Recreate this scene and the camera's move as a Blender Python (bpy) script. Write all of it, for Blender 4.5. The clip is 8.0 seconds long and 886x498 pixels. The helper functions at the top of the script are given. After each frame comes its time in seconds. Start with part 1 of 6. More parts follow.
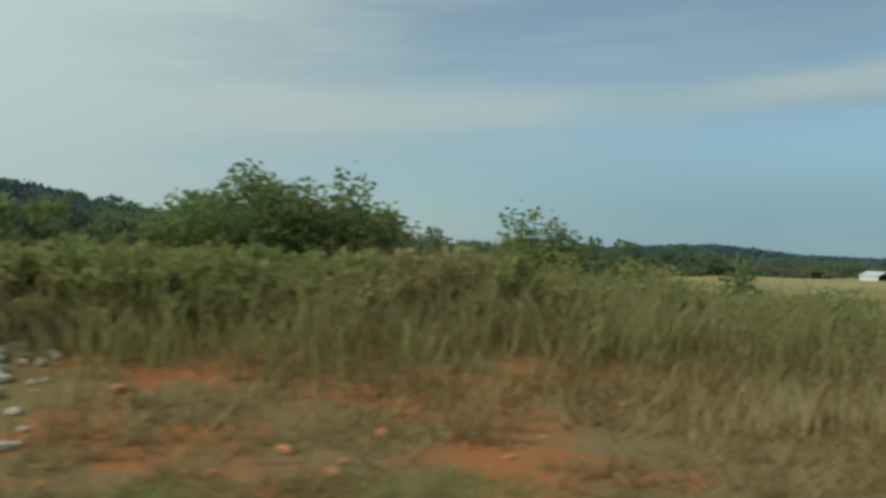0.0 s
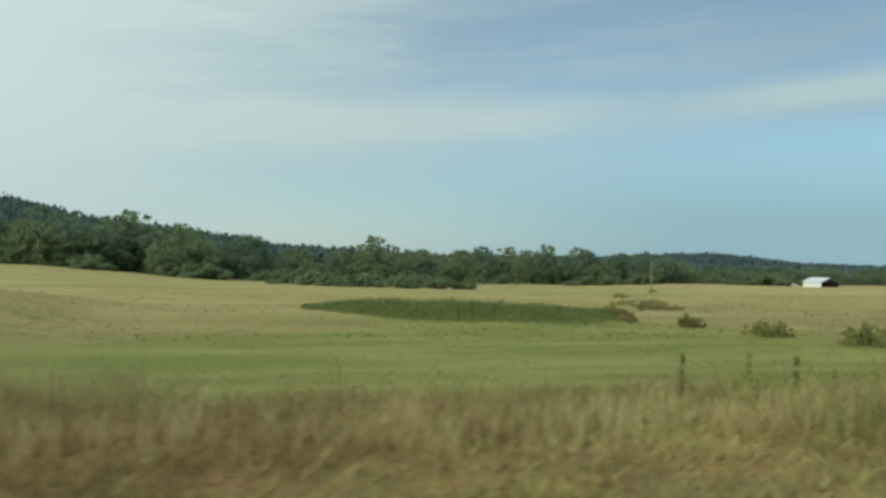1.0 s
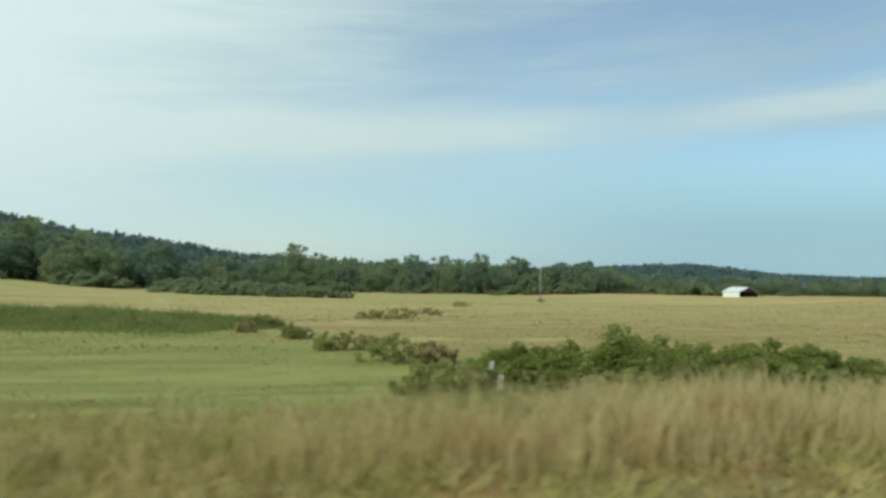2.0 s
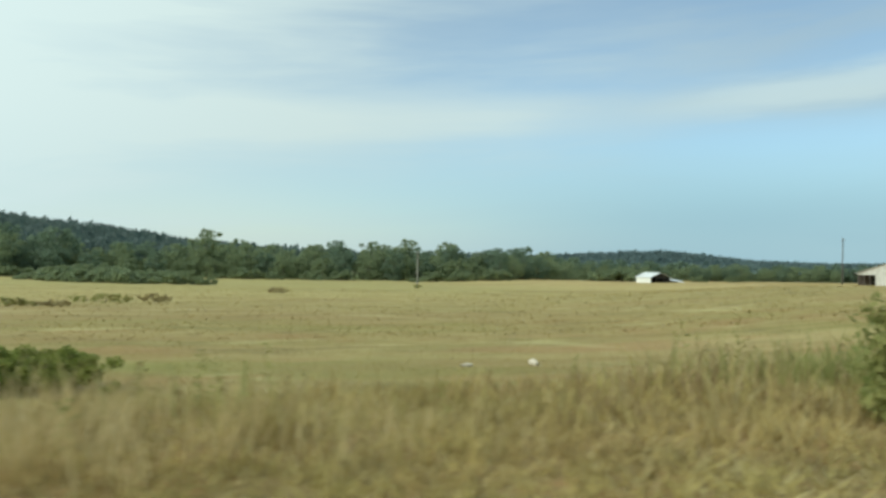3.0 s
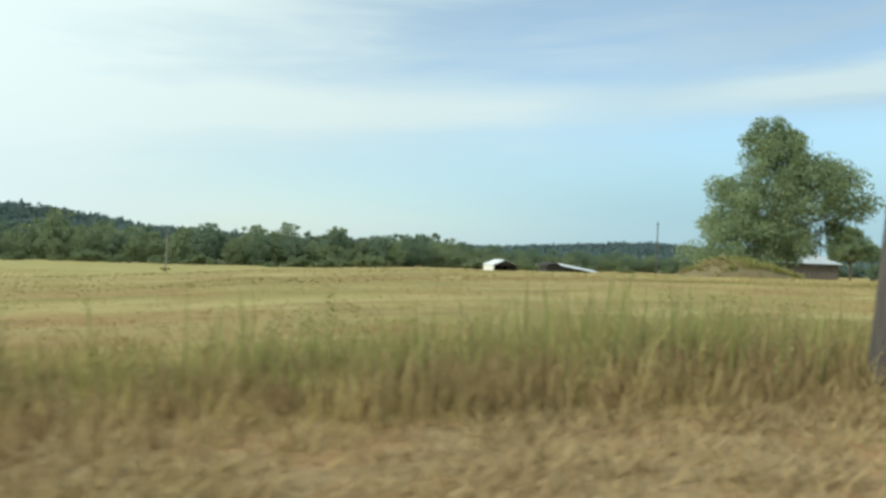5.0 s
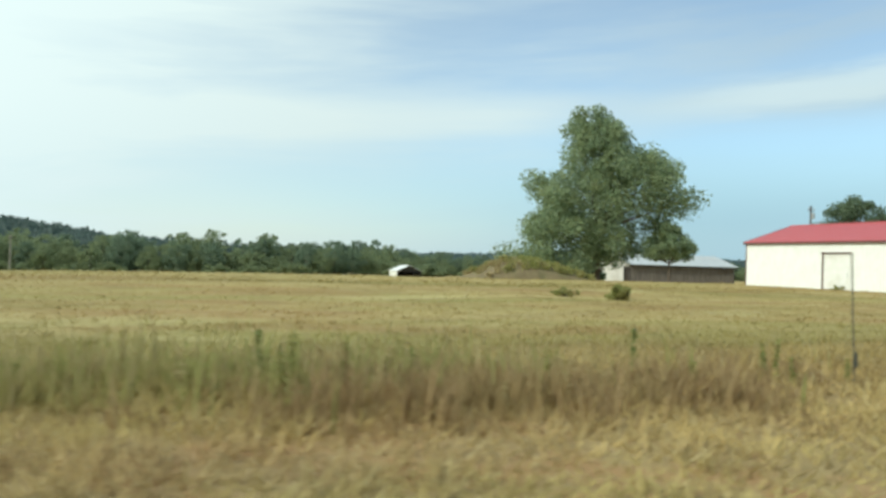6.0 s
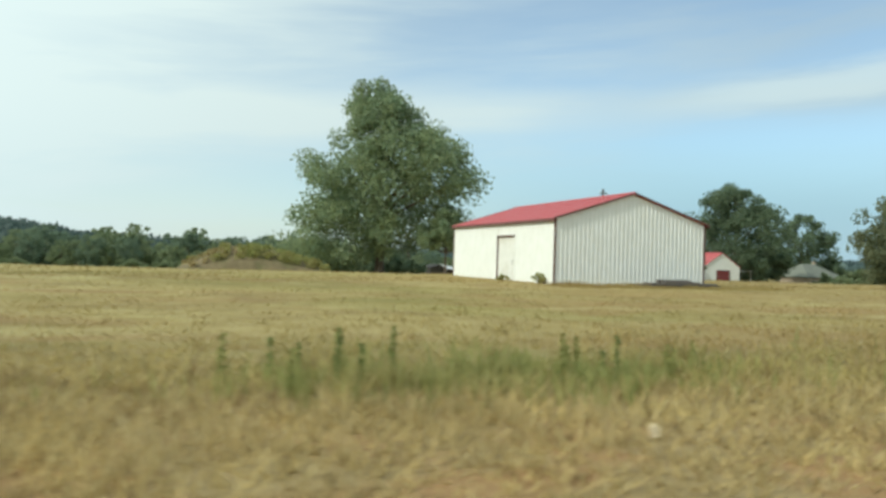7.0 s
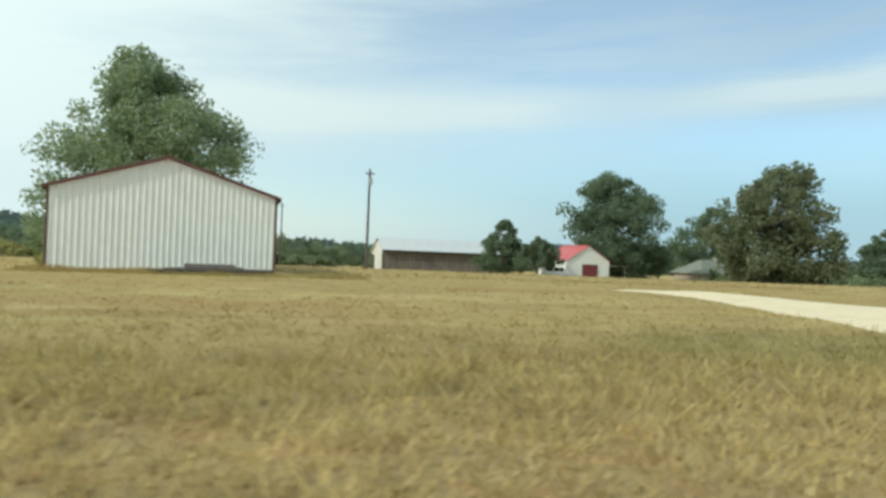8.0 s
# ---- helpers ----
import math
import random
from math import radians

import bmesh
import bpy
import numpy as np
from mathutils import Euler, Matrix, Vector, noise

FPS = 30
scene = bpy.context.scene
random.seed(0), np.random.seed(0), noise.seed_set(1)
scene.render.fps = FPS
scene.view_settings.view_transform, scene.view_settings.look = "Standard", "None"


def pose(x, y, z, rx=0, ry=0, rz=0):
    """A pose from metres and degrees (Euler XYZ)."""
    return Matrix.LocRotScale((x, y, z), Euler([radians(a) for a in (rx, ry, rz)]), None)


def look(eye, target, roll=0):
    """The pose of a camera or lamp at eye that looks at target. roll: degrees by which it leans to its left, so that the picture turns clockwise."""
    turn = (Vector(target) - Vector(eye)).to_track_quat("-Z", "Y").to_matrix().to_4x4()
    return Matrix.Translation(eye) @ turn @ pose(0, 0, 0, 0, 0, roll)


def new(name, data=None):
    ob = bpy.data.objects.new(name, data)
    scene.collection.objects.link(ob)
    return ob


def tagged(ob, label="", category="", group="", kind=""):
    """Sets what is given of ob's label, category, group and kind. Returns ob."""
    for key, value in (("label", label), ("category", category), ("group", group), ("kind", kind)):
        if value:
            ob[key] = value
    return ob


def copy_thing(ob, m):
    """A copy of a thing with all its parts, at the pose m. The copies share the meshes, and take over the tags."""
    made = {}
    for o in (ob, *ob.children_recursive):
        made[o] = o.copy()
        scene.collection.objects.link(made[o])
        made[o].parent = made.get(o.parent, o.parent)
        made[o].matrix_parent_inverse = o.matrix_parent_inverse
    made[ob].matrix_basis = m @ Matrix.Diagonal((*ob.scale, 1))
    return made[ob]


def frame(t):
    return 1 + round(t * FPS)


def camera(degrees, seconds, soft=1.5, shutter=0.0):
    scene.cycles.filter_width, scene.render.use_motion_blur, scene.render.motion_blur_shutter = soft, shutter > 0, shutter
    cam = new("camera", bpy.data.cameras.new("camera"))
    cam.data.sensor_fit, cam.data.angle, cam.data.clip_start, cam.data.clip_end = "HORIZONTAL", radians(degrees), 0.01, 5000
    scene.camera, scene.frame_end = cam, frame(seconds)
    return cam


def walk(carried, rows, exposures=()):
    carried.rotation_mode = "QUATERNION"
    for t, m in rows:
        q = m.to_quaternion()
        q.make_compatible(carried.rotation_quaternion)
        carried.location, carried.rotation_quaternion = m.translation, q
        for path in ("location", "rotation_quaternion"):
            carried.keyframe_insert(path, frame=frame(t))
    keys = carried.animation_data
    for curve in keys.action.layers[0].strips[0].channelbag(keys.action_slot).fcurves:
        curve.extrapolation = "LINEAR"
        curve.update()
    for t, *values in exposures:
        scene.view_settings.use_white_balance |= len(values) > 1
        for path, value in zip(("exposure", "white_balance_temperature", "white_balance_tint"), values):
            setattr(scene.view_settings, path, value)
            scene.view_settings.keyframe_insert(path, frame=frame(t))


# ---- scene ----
cam = camera(61.5, 8.0, soft=3.1, shutter=0.08)
# seconds, x along the road, y away from it, height, turn, tilt, lean
PATH = [
    (0.0, 0.00, 0.00, 1.60, -17.45, 0.20, -1.93), (0.1, 2.75, 0.00, 1.60, -17.70, 0.35, -1.94),
    (0.2, 5.45, 0.00, 1.60, -17.62, 0.85, -1.31), (0.3, 8.21, 0.00, 1.60, -17.49, 0.86, -1.42),
    (0.5, 13.79, 0.01, 1.61, -17.43, 0.79, -1.52), (1.0, 27.52, -0.01, 1.60, -17.05, 1.04, -1.45),
    (1.2, 33.10, 0.00, 1.60, -17.41, 1.31, -1.63), (1.5, 41.39, 0.01, 1.61, -17.37, 1.48, -1.64),
    (1.8, 49.61, 0.00, 1.60, -17.47, 1.82, -1.63), (2.0, 55.17, 0.00, 1.60, -17.89, 1.87, -1.57),
    (2.2, 60.49, 0.00, 1.61, -18.46, 1.54, -1.49), (3.3, 90.92, 0.00, 1.59, -19.26, 0.44, -1.65),
    (3.4, 93.68, 0.02, 1.60, -19.38, 0.17, -1.79), (3.5, 96.24, -0.02, 1.59, -19.25, 0.05, -1.79),
    (3.7, 101.94, -0.01, 1.60, -19.26, 0.15, -2.35), (4.0, 110.25, -0.02, 1.59, -19.55, 0.53, -3.06),
    (4.2, 115.56, 0.01, 1.59, -19.48, 0.40, -3.09), (5.3, 146.20, -0.04, 1.60, -18.20, 0.20, -1.95),
    (5.4, 148.68, -0.02, 1.61, -18.23, 0.33, -1.87), (5.5, 151.47, 0.01, 1.60, -18.30, 0.36, -1.70),
    (5.8, 159.87, -0.03, 1.59, -19.17, 0.59, -1.51), (6.0, 165.01, 0.04, 1.59, -19.05, 0.85, -1.75),
    (6.1, 167.36, 0.05, 1.59, -19.41, 0.81, -1.86), (6.3, 173.65, -0.04, 1.59, -19.68, 1.21, -1.62),
    (6.5, 179.24, 0.02, 1.58, -19.98, 1.52, -1.98), (6.7, 184.24, 0.04, 1.58, -19.68, 1.44, -1.87),
    (7.0, 193.07, 0.01, 1.57, -19.27, 0.63, -1.75), (7.3, 200.58, 0.02, 1.62, -18.88, 0.48, -1.81),
    (7.5, 206.84, 0.01, 1.63, -18.94, 0.49, -1.60), (7.6, 209.65, -0.02, 1.63, -18.83, 0.39, -1.55),
    (7.8, 215.13, -0.02, 1.65, -18.61, 0.32, -1.77), (8.0, 219.71, -0.03, 1.60, -18.58, 0.35, -2.31),
]
EXPOSURES = [(0.0, -0.64, 6150, -6), (0.5, -0.72, 6150, -6), (1.0, -0.36, 6150, -6), (1.5, -0.16, 6150, -6), (2.0, -0.13, 6150, -6),
             (3.5, 0.0, 6200, -4), (5.5, 0.14, 6250, -2), (6.5, 0.12, 6250, -2), (7.0, 0.06, 6250, -2), (7.5, 0.0, 6250, -2), (8.0, 0.12, 6250, -2)]
walk(cam, [(t, pose(x, y, z, 90 + tilt, lean, turn)) for t, x, y, z, turn, tilt, lean in PATH], EXPOSURES)

# ---- sky and sun ----
SUN_AZ, SUN_EL = 103.0, 36.0          # degrees from +y towards -x, and above the horizon
SUN_DIR = Vector((-math.sin(radians(SUN_AZ)) * math.cos(radians(SUN_EL)), math.cos(radians(SUN_AZ)) * math.cos(radians(SUN_EL)), math.sin(radians(SUN_EL))))


def calc(nt, op, a, b=0.0, c=None, clamp=False):
    n = nt.nodes.new("ShaderNodeMath")
    n.operation, n.use_clamp = op, clamp
    for i, value in enumerate((a, b, c)):
        if value is None:
            continue
        if isinstance(value, (int, float)):
            n.inputs[i].default_value = value
        else:
            nt.links.new(value, n.inputs[i])
    return n.outputs[0]


def blend(nt, fac, a, b):
    n = nt.nodes.new("ShaderNodeMix")
    n.data_type = "RGBA"
    for socket, value in ((n.inputs[0], fac), (n.inputs[6], a), (n.inputs[7], b)):
        if isinstance(value, (int, float)):
            socket.default_value = value
        elif isinstance(value, tuple):
            socket.default_value = (*value, 1)
        else:
            nt.links.new(value, socket)
    return n.outputs[2]


def speckle(nt, vec, scale, detail=4.0, rough=0.55, distortion=0.0):
    n = nt.nodes.new("ShaderNodeTexNoise")
    n.inputs["Scale"].default_value, n.inputs["Detail"].default_value = scale, detail
    n.inputs["Roughness"].default_value, n.inputs["Distortion"].default_value = rough, distortion
    if vec is not None:
        nt.links.new(vec, n.inputs["Vector"])
    return n.outputs["Fac"]


def remap(nt, value, lo, hi, to_lo=0.0, to_hi=1.0, smooth=True):
    n = nt.nodes.new("ShaderNodeMapRange")
    n.interpolation_type = "SMOOTHSTEP" if smooth else "LINEAR"
    for i, v in enumerate((value, lo, hi, to_lo, to_hi)):
        if isinstance(v, (int, float)):
            n.inputs[i].default_value = v
        else:
            nt.links.new(v, n.inputs[i])
    return n.outputs[0]


def xyz(nt, x, y, z):
    n = nt.nodes.new("ShaderNodeCombineXYZ")
    for i, v in enumerate((x, y, z)):
        if isinstance(v, (int, float)):
            n.inputs[i].default_value = v
        else:
            nt.links.new(v, n.inputs[i])
    return n.outputs[0]


def make_sky():
    """A clear Nishita sky under thin, streaky cirrus that thickens towards the sun."""
    world = bpy.data.worlds.new("sky")
    scene.world, world.use_nodes = world, True
    nt = world.node_tree
    sky = nt.nodes.new("ShaderNodeTexSky")
    sky.sky_type, sky.sun_disc = "NISHITA", False
    sky.sun_elevation, sky.sun_rotation = radians(SUN_EL), radians(-SUN_AZ)
    sky.air_density, sky.dust_density, sky.ozone_density = 1.0, 0.6, 1.5
    coord = nt.nodes.new("ShaderNodeTexCoord").outputs["Generated"]
    split = nt.nodes.new("ShaderNodeSeparateXYZ")
    nt.links.new(coord, split.inputs[0])
    x, y, z = split.outputs
    # azimuth from the axis in which the streaks lie, and elevation, in radians
    across = calc(nt, "SUBTRACT", calc(nt, "MULTIPLY", x, 0.946), calc(nt, "MULTIPLY", y, 0.326))
    ahead = calc(nt, "ADD", calc(nt, "MULTIPLY", x, 0.326), calc(nt, "MULTIPLY", y, 0.946))
    az = calc(nt, "ARCTAN2", across, ahead)
    el = calc(nt, "ARCSINE", z)
    tilted = calc(nt, "SUBTRACT", el, calc(nt, "MULTIPLY", az, 0.045))
    wisps = speckle(nt, xyz(nt, calc(nt, "MULTIPLY", az, 1.6), calc(nt, "MULTIPLY", tilted, 11.0), 3.7), 1.6, 6.0, 0.55, 0.35)
    fine = speckle(nt, xyz(nt, calc(nt, "MULTIPLY", az, 5.0), calc(nt, "MULTIPLY", tilted, 42.0), 9.1), 1.5, 5.0, 0.6, 0.3)
    wisps = remap(nt, wisps, 0.38, 0.66)
    fine = remap(nt, fine, 0.35, 0.75)
    wave = calc(nt, "MULTIPLY", calc(nt, "SUBTRACT", speckle(nt, xyz(nt, calc(nt, "MULTIPLY", az, 2.2), 0.0, 0.0), 1.0, 2.0), 0.5), 0.05)
    gap = calc(nt, "ABSOLUTE", calc(nt, "SUBTRACT", calc(nt, "SUBTRACT", tilted, 0.185), wave))
    bank = calc(nt, "SUBTRACT", 1.0, remap(nt, gap, 0.004, 0.045))
    toward = nt.nodes.new("ShaderNodeVectorMath")
    toward.operation = "DOT_PRODUCT"
    toward.inputs[1].default_value = SUN_DIR
    nt.links.new(coord, toward.inputs[0])
    veil = remap(nt, toward.outputs["Value"], -0.30, 0.42)
    cover = calc(nt, "ADD", calc(nt, "MULTIPLY_ADD", wisps, 0.22, 0.26), calc(nt, "MULTIPLY", fine, 0.06))
    cover = calc(nt, "ADD", cover, calc(nt, "MULTIPLY", bank, 0.36))
    cover = calc(nt, "ADD", cover, calc(nt, "MULTIPLY", veil, 0.70), clamp=True)
    # whiter towards the sun, a clear pocket away from it under one bright rising streak
    left = remap(nt, az, 0.15, -0.45)
    right = remap(nt, az, 0.05, 0.40)
    cover = calc(nt, "ADD", cover, calc(nt, "MULTIPLY", left, 0.28), clamp=True)
    clear = calc(nt, "MULTIPLY", right, calc(nt, "MULTIPLY", remap(nt, el, 0.02, 0.08), remap(nt, el, 0.21, 0.15)))
    cover = calc(nt, "MULTIPLY", cover, calc(nt, "SUBTRACT", 1.0, calc(nt, "MULTIPLY", clear, 0.7)))
    ray = calc(nt, "SUBTRACT", calc(nt, "SUBTRACT", el, 0.176), calc(nt, "MULTIPLY", az, 0.085))
    ray = calc(nt, "ADD", ray, calc(nt, "MULTIPLY", calc(nt, "SUBTRACT", fine, 0.5), 0.012))
    ray = calc(nt, "MULTIPLY", remap(nt, calc(nt, "ABSOLUTE", ray), 0.034, 0.003), remap(nt, az, 0.20, 0.42))
    low = remap(nt, el, 0.10, 0.0)
    haze = calc(nt, "SUBTRACT", 0.75, calc(nt, "MULTIPLY", right, 0.33))
    cover = calc(nt, "MAXIMUM", cover, calc(nt, "MULTIPLY", low, haze))
    bright = calc(nt, "MULTIPLY", calc(nt, "ADD", 5.25, calc(nt, "MULTIPLY", veil, 1.15)), remap(nt, az, 0.05, 0.5, 1.0, 0.72))
    cloud = nt.nodes.new("ShaderNodeVectorMath")
    cloud.operation = "SCALE"
    cloud.inputs[0].default_value = (0.905, 0.985, 1.0)
    nt.links.new(bright, cloud.inputs["Scale"])
    air = blend(nt, cover, sky.outputs[0], cloud.outputs[0])
    air = blend(nt, calc(nt, "MULTIPLY", remap(nt, az, -0.35, 0.40, 0.1, 0.85), remap(nt, el, 0.20, 0.05)), air, (2.2, 3.32, 4.2))
    air = blend(nt, calc(nt, "MULTIPLY", low, remap(nt, az, 0.1, 0.5, 0.0, 0.35)), air, (3.3, 4.3, 4.85))
    air = blend(nt, calc(nt, "MULTIPLY", ray, 0.62), air, (4.75, 5.25, 5.4))
    nt.links.new(air, nt.nodes["Background"].inputs[0])
    nt.nodes["Background"].inputs[1].default_value = 0.15


make_sky()
sun = new("sun", bpy.data.lights.new("sun", "SUN"))
sun.data.energy, sun.data.angle, sun.data.color = 2.6, radians(1.0), (1.0, 0.94, 0.84)
sun.matrix_world = look(SUN_DIR * 100, (0, 0, 0))


# ---- materials ----
def surface(name, rough=0.7, metallic=0.0):
    m = bpy.data.materials.new(name)
    m.use_nodes = True
    bsdf = m.node_tree.nodes["Principled BSDF"]
    bsdf.inputs["Roughness"].default_value, bsdf.inputs["Metallic"].default_value = rough, metallic
    coord = m.node_tree.nodes.new("ShaderNodeTexCoord").outputs["Object"]
    return m, m.node_tree, bsdf, coord


def bumped(nt, bsdf, height, strength=0.3, distance=0.02):
    n = nt.nodes.new("ShaderNodeBump")
    n.inputs["Strength"].default_value, n.inputs["Distance"].default_value = strength, distance
    nt.links.new(height, n.inputs["Height"])
    nt.links.new(n.outputs[0], bsdf.inputs["Normal"])


def worn(name, base, other, scale, rough=0.7, metallic=0.0, bump=0.2, stain=None, stain_scale=0.6, stain_amount=0.5, grain=None):
    """A surface in two tones at a fine scale, with broader stains."""
    m, nt, bsdf, coord = surface(name, rough, metallic)
    if grain:
        mapping = nt.nodes.new("ShaderNodeMapping")
        mapping.inputs["Scale"].default_value = grain
        nt.links.new(coord, mapping.inputs[0])
        coord_fine = mapping.outputs[0]
    else:
        coord_fine = coord
    small = speckle(nt, coord_fine, scale, 6.0, 0.6)
    col = blend(nt, remap(nt, small, 0.3, 0.7), base, other)
    if stain:
        big = speckle(nt, coord, stain_scale, 5.0, 0.6, 0.4)
        col = blend(nt, calc(nt, "MULTIPLY", remap(nt, big, 0.48, 0.72), stain_amount), col, stain)
    nt.links.new(col, bsdf.inputs["Base Color"])
    if bump:
        bumped(nt, bsdf, small, bump)
    return m


def leafy(name, dark, light, tint, see_through=0.35, rough=0.55):
    """Leaves: each one varies; part of the light shines through them."""
    m, nt, bsdf, coord = surface(name, rough)
    geo = nt.nodes.new("ShaderNodeNewGeometry")
    col = blend(nt, geo.outputs["Random Per Island"], dark, light)
    patch = speckle(nt, coord, 0.55, 3.0)
    col = blend(nt, calc(nt, "MULTIPLY", remap(nt, patch, 0.42, 0.68), 0.6), col, tint)
    nt.links.new(col, bsdf.inputs["Base Color"])
    bsdf.inputs["Specular IOR Level"].default_value = 0.18
    glow = nt.nodes.new("ShaderNodeBsdfTranslucent")
    nt.links.new(col, glow.inputs[0])
    mixer = nt.nodes.new("ShaderNodeMixShader")
    mixer.inputs[0].default_value = see_through
    nt.links.new(bsdf.outputs[0], mixer.inputs[1])
    nt.links.new(glow.outputs[0], mixer.inputs[2])
    nt.links.new(mixer.outputs[0], nt.nodes["Material Output"].inputs[0])
    return m


def meadow(name, blades):
    """Dry field: straw with greener, browner and bare clay patches, the swale greener. One recipe for soil and blades."""
    m, nt, bsdf, coord = surface(name, 0.85)
    split = nt.nodes.new("ShaderNodeSeparateXYZ")
    nt.links.new(coord, split.inputs[0])
    x, y = split.outputs[0], split.outputs[1]
    this_side = remap(nt, y, 0.0, 3.0)
    flat = xyz(nt, x, y, 0.0)
    streaked = xyz(nt, calc(nt, "MULTIPLY", x, 0.25), y, 0.0)
    straw, pale, brown, green = (0.37, 0.285, 0.112), (0.46, 0.37, 0.16), (0.265, 0.19, 0.08), (0.22, 0.228, 0.056)
    long = xyz(nt, calc(nt, "MULTIPLY", x, 0.12), y, 0.0)
    col = blend(nt, remap(nt, speckle(nt, flat, 0.9, 6.0, 0.65), 0.35, 0.68), straw, pale)
    col = blend(nt, calc(nt, "MULTIPLY", remap(nt, speckle(nt, flat, 0.33, 5.0, 0.6, 0.5), 0.47, 0.68), 0.7), col, brown)
    col = blend(nt, calc(nt, "MULTIPLY", remap(nt, speckle(nt, long, 0.22, 5.0, 0.65, 0.3), 0.48, 0.68), 0.5), col, (0.33, 0.205, 0.088))
    green_amount = calc(nt, "MULTIPLY", remap(nt, speckle(nt, streaked, 0.16, 4.0, 0.6, 0.4), 0.44, 0.64), 0.6)
    # the damp swale
    sx = calc(nt, "DIVIDE", calc(nt, "SUBTRACT", x, 45.0), 29.0)
    sy = calc(nt, "DIVIDE", calc(nt, "SUBTRACT", y, 30.0), 23.0)
    r = calc(nt, "SQRT", calc(nt, "ADD", calc(nt, "MULTIPLY", sx, sx), calc(nt, "MULTIPLY", sy, sy)))
    ragged = calc(nt, "ADD", r, calc(nt, "MULTIPLY", calc(nt, "SUBTRACT", speckle(nt, streaked, 0.12, 4.0), 0.5), 1.7))
    swale = calc(nt, "MULTIPLY", remap(nt, ragged, 1.25, 0.6), 0.9)
    damp = calc(nt, "MULTIPLY", calc(nt, "MULTIPLY", remap(nt, x, 20.0, 38.0), remap(nt, x, 88.0, 72.0)), calc(nt, "MULTIPLY", this_side, remap(nt, y, 20.0, 10.0)))
    swale = calc(nt, "MAXIMUM", swale, calc(nt, "MULTIPLY", damp, remap(nt, speckle(nt, flat, 0.5, 4.0), 0.3, 0.65, 0.15, 0.75)))
    grassy = calc(nt, "MULTIPLY", calc(nt, "MULTIPLY", remap(nt, x, 100.0, 108.0), remap(nt, x, 136.0, 124.0)), calc(nt, "MULTIPLY", this_side, remap(nt, y, 16.0, 9.0)))
    swale = calc(nt, "MAXIMUM", swale, calc(nt, "MULTIPLY", grassy, remap(nt, speckle(nt, flat, 0.6, 4.0), 0.35, 0.62, 0.1, 0.65)))
    # the far hay field is paler and more even
    far = remap(nt, y, 30.0, 90.0)
    green_amount = calc(nt, "MULTIPLY", green_amount, calc(nt, "SUBTRACT", 1.0, calc(nt, "MULTIPLY", far, 0.6)))
    green_amount = calc(nt, "MULTIPLY", green_amount, remap(nt, x, 212.0, 200.0, 0.3, 1.0))
    col = blend(nt, calc(nt, "MAXIMUM", green_amount, swale), col, green)
    col = blend(nt, calc(nt, "MULTIPLY", far, 0.45), col, (0.452, 0.355, 0.15))
    edge = calc(nt, "MULTIPLY", remap(nt, y, 25.0, 200.0), remap(nt, x, 215.0, 125.0))
    col = blend(nt, calc(nt, "MULTIPLY", edge, 0.55), col, (0.29, 0.28, 0.095))
    # the ungrazed middle of the field, browner, with bands of pale stubble and rusty sedge
    middle = calc(nt, "MULTIPLY", calc(nt, "MULTIPLY", remap(nt, y, 12.0, 20.0), remap(nt, y, 110.0, 60.0)), remap(nt, x, 180.0, 150.0, 0.1, 1.0))
    col = blend(nt, calc(nt, "MULTIPLY", middle, 0.42), col, (0.255, 0.205, 0.08))
    broad = xyz(nt, calc(nt, "MULTIPLY", x, 0.35), y, 0.0)
    col = blend(nt, calc(nt, "MULTIPLY", remap(nt, speckle(nt, broad, 0.055, 4.0, 0.6, 0.6), 0.50, 0.66), 0.55), col, (0.265, 0.185, 0.075))
    col = blend(nt, calc(nt, "MULTIPLY", remap(nt, speckle(nt, long, 0.10, 4.0, 0.6, 0.5), 0.52, 0.70), 0.55), col, (0.50, 0.40, 0.185))
    rust = calc(nt, "MULTIPLY", remap(nt, speckle(nt, broad, 0.20, 4.0, 0.6, 0.5), 0.51, 0.64), calc(nt, "MULTIPLY", this_side, remap(nt, y, 60.0, 35.0)))
    col = blend(nt, calc(nt, "MULTIPLY", rust, 0.5), col, (0.32, 0.185, 0.08))
    col = blend(nt, calc(nt, "MULTIPLY", swale, 0.75), col, blend(nt, remap(nt, speckle(nt, streaked, 0.25, 4.0, 0.6), 0.35, 0.65), (0.165, 0.195, 0.045), (0.315, 0.31, 0.098)))
    # lush grass below the drive
    lx = calc(nt, "DIVIDE", calc(nt, "SUBTRACT", x, 233.5), 7.0)
    ly = calc(nt, "DIVIDE", calc(nt, "SUBTRACT", y, 12.0), 3.6)
    lush = remap(nt, calc(nt, "ADD", calc(nt, "ADD", calc(nt, "MULTIPLY", lx, lx), calc(nt, "MULTIPLY", ly, ly)), speckle(nt, flat, 0.8, 4.0)), 1.7, 0.8)
    col = blend(nt, calc(nt, "MULTIPLY", lush, 0.7), col, (0.17, 0.185, 0.055))
    # dead brown growth along the road, least in the damp stretch
    rank = calc(nt, "MAXIMUM", remap(nt, x, 70.0, 95.0), remap(nt, x, 40.0, 20.0))
    near = calc(nt, "MULTIPLY", calc(nt, "MULTIPLY", this_side, remap(nt, y, 9.0, 5.5)), calc(nt, "MULTIPLY_ADD", rank, 0.5, 0.2))
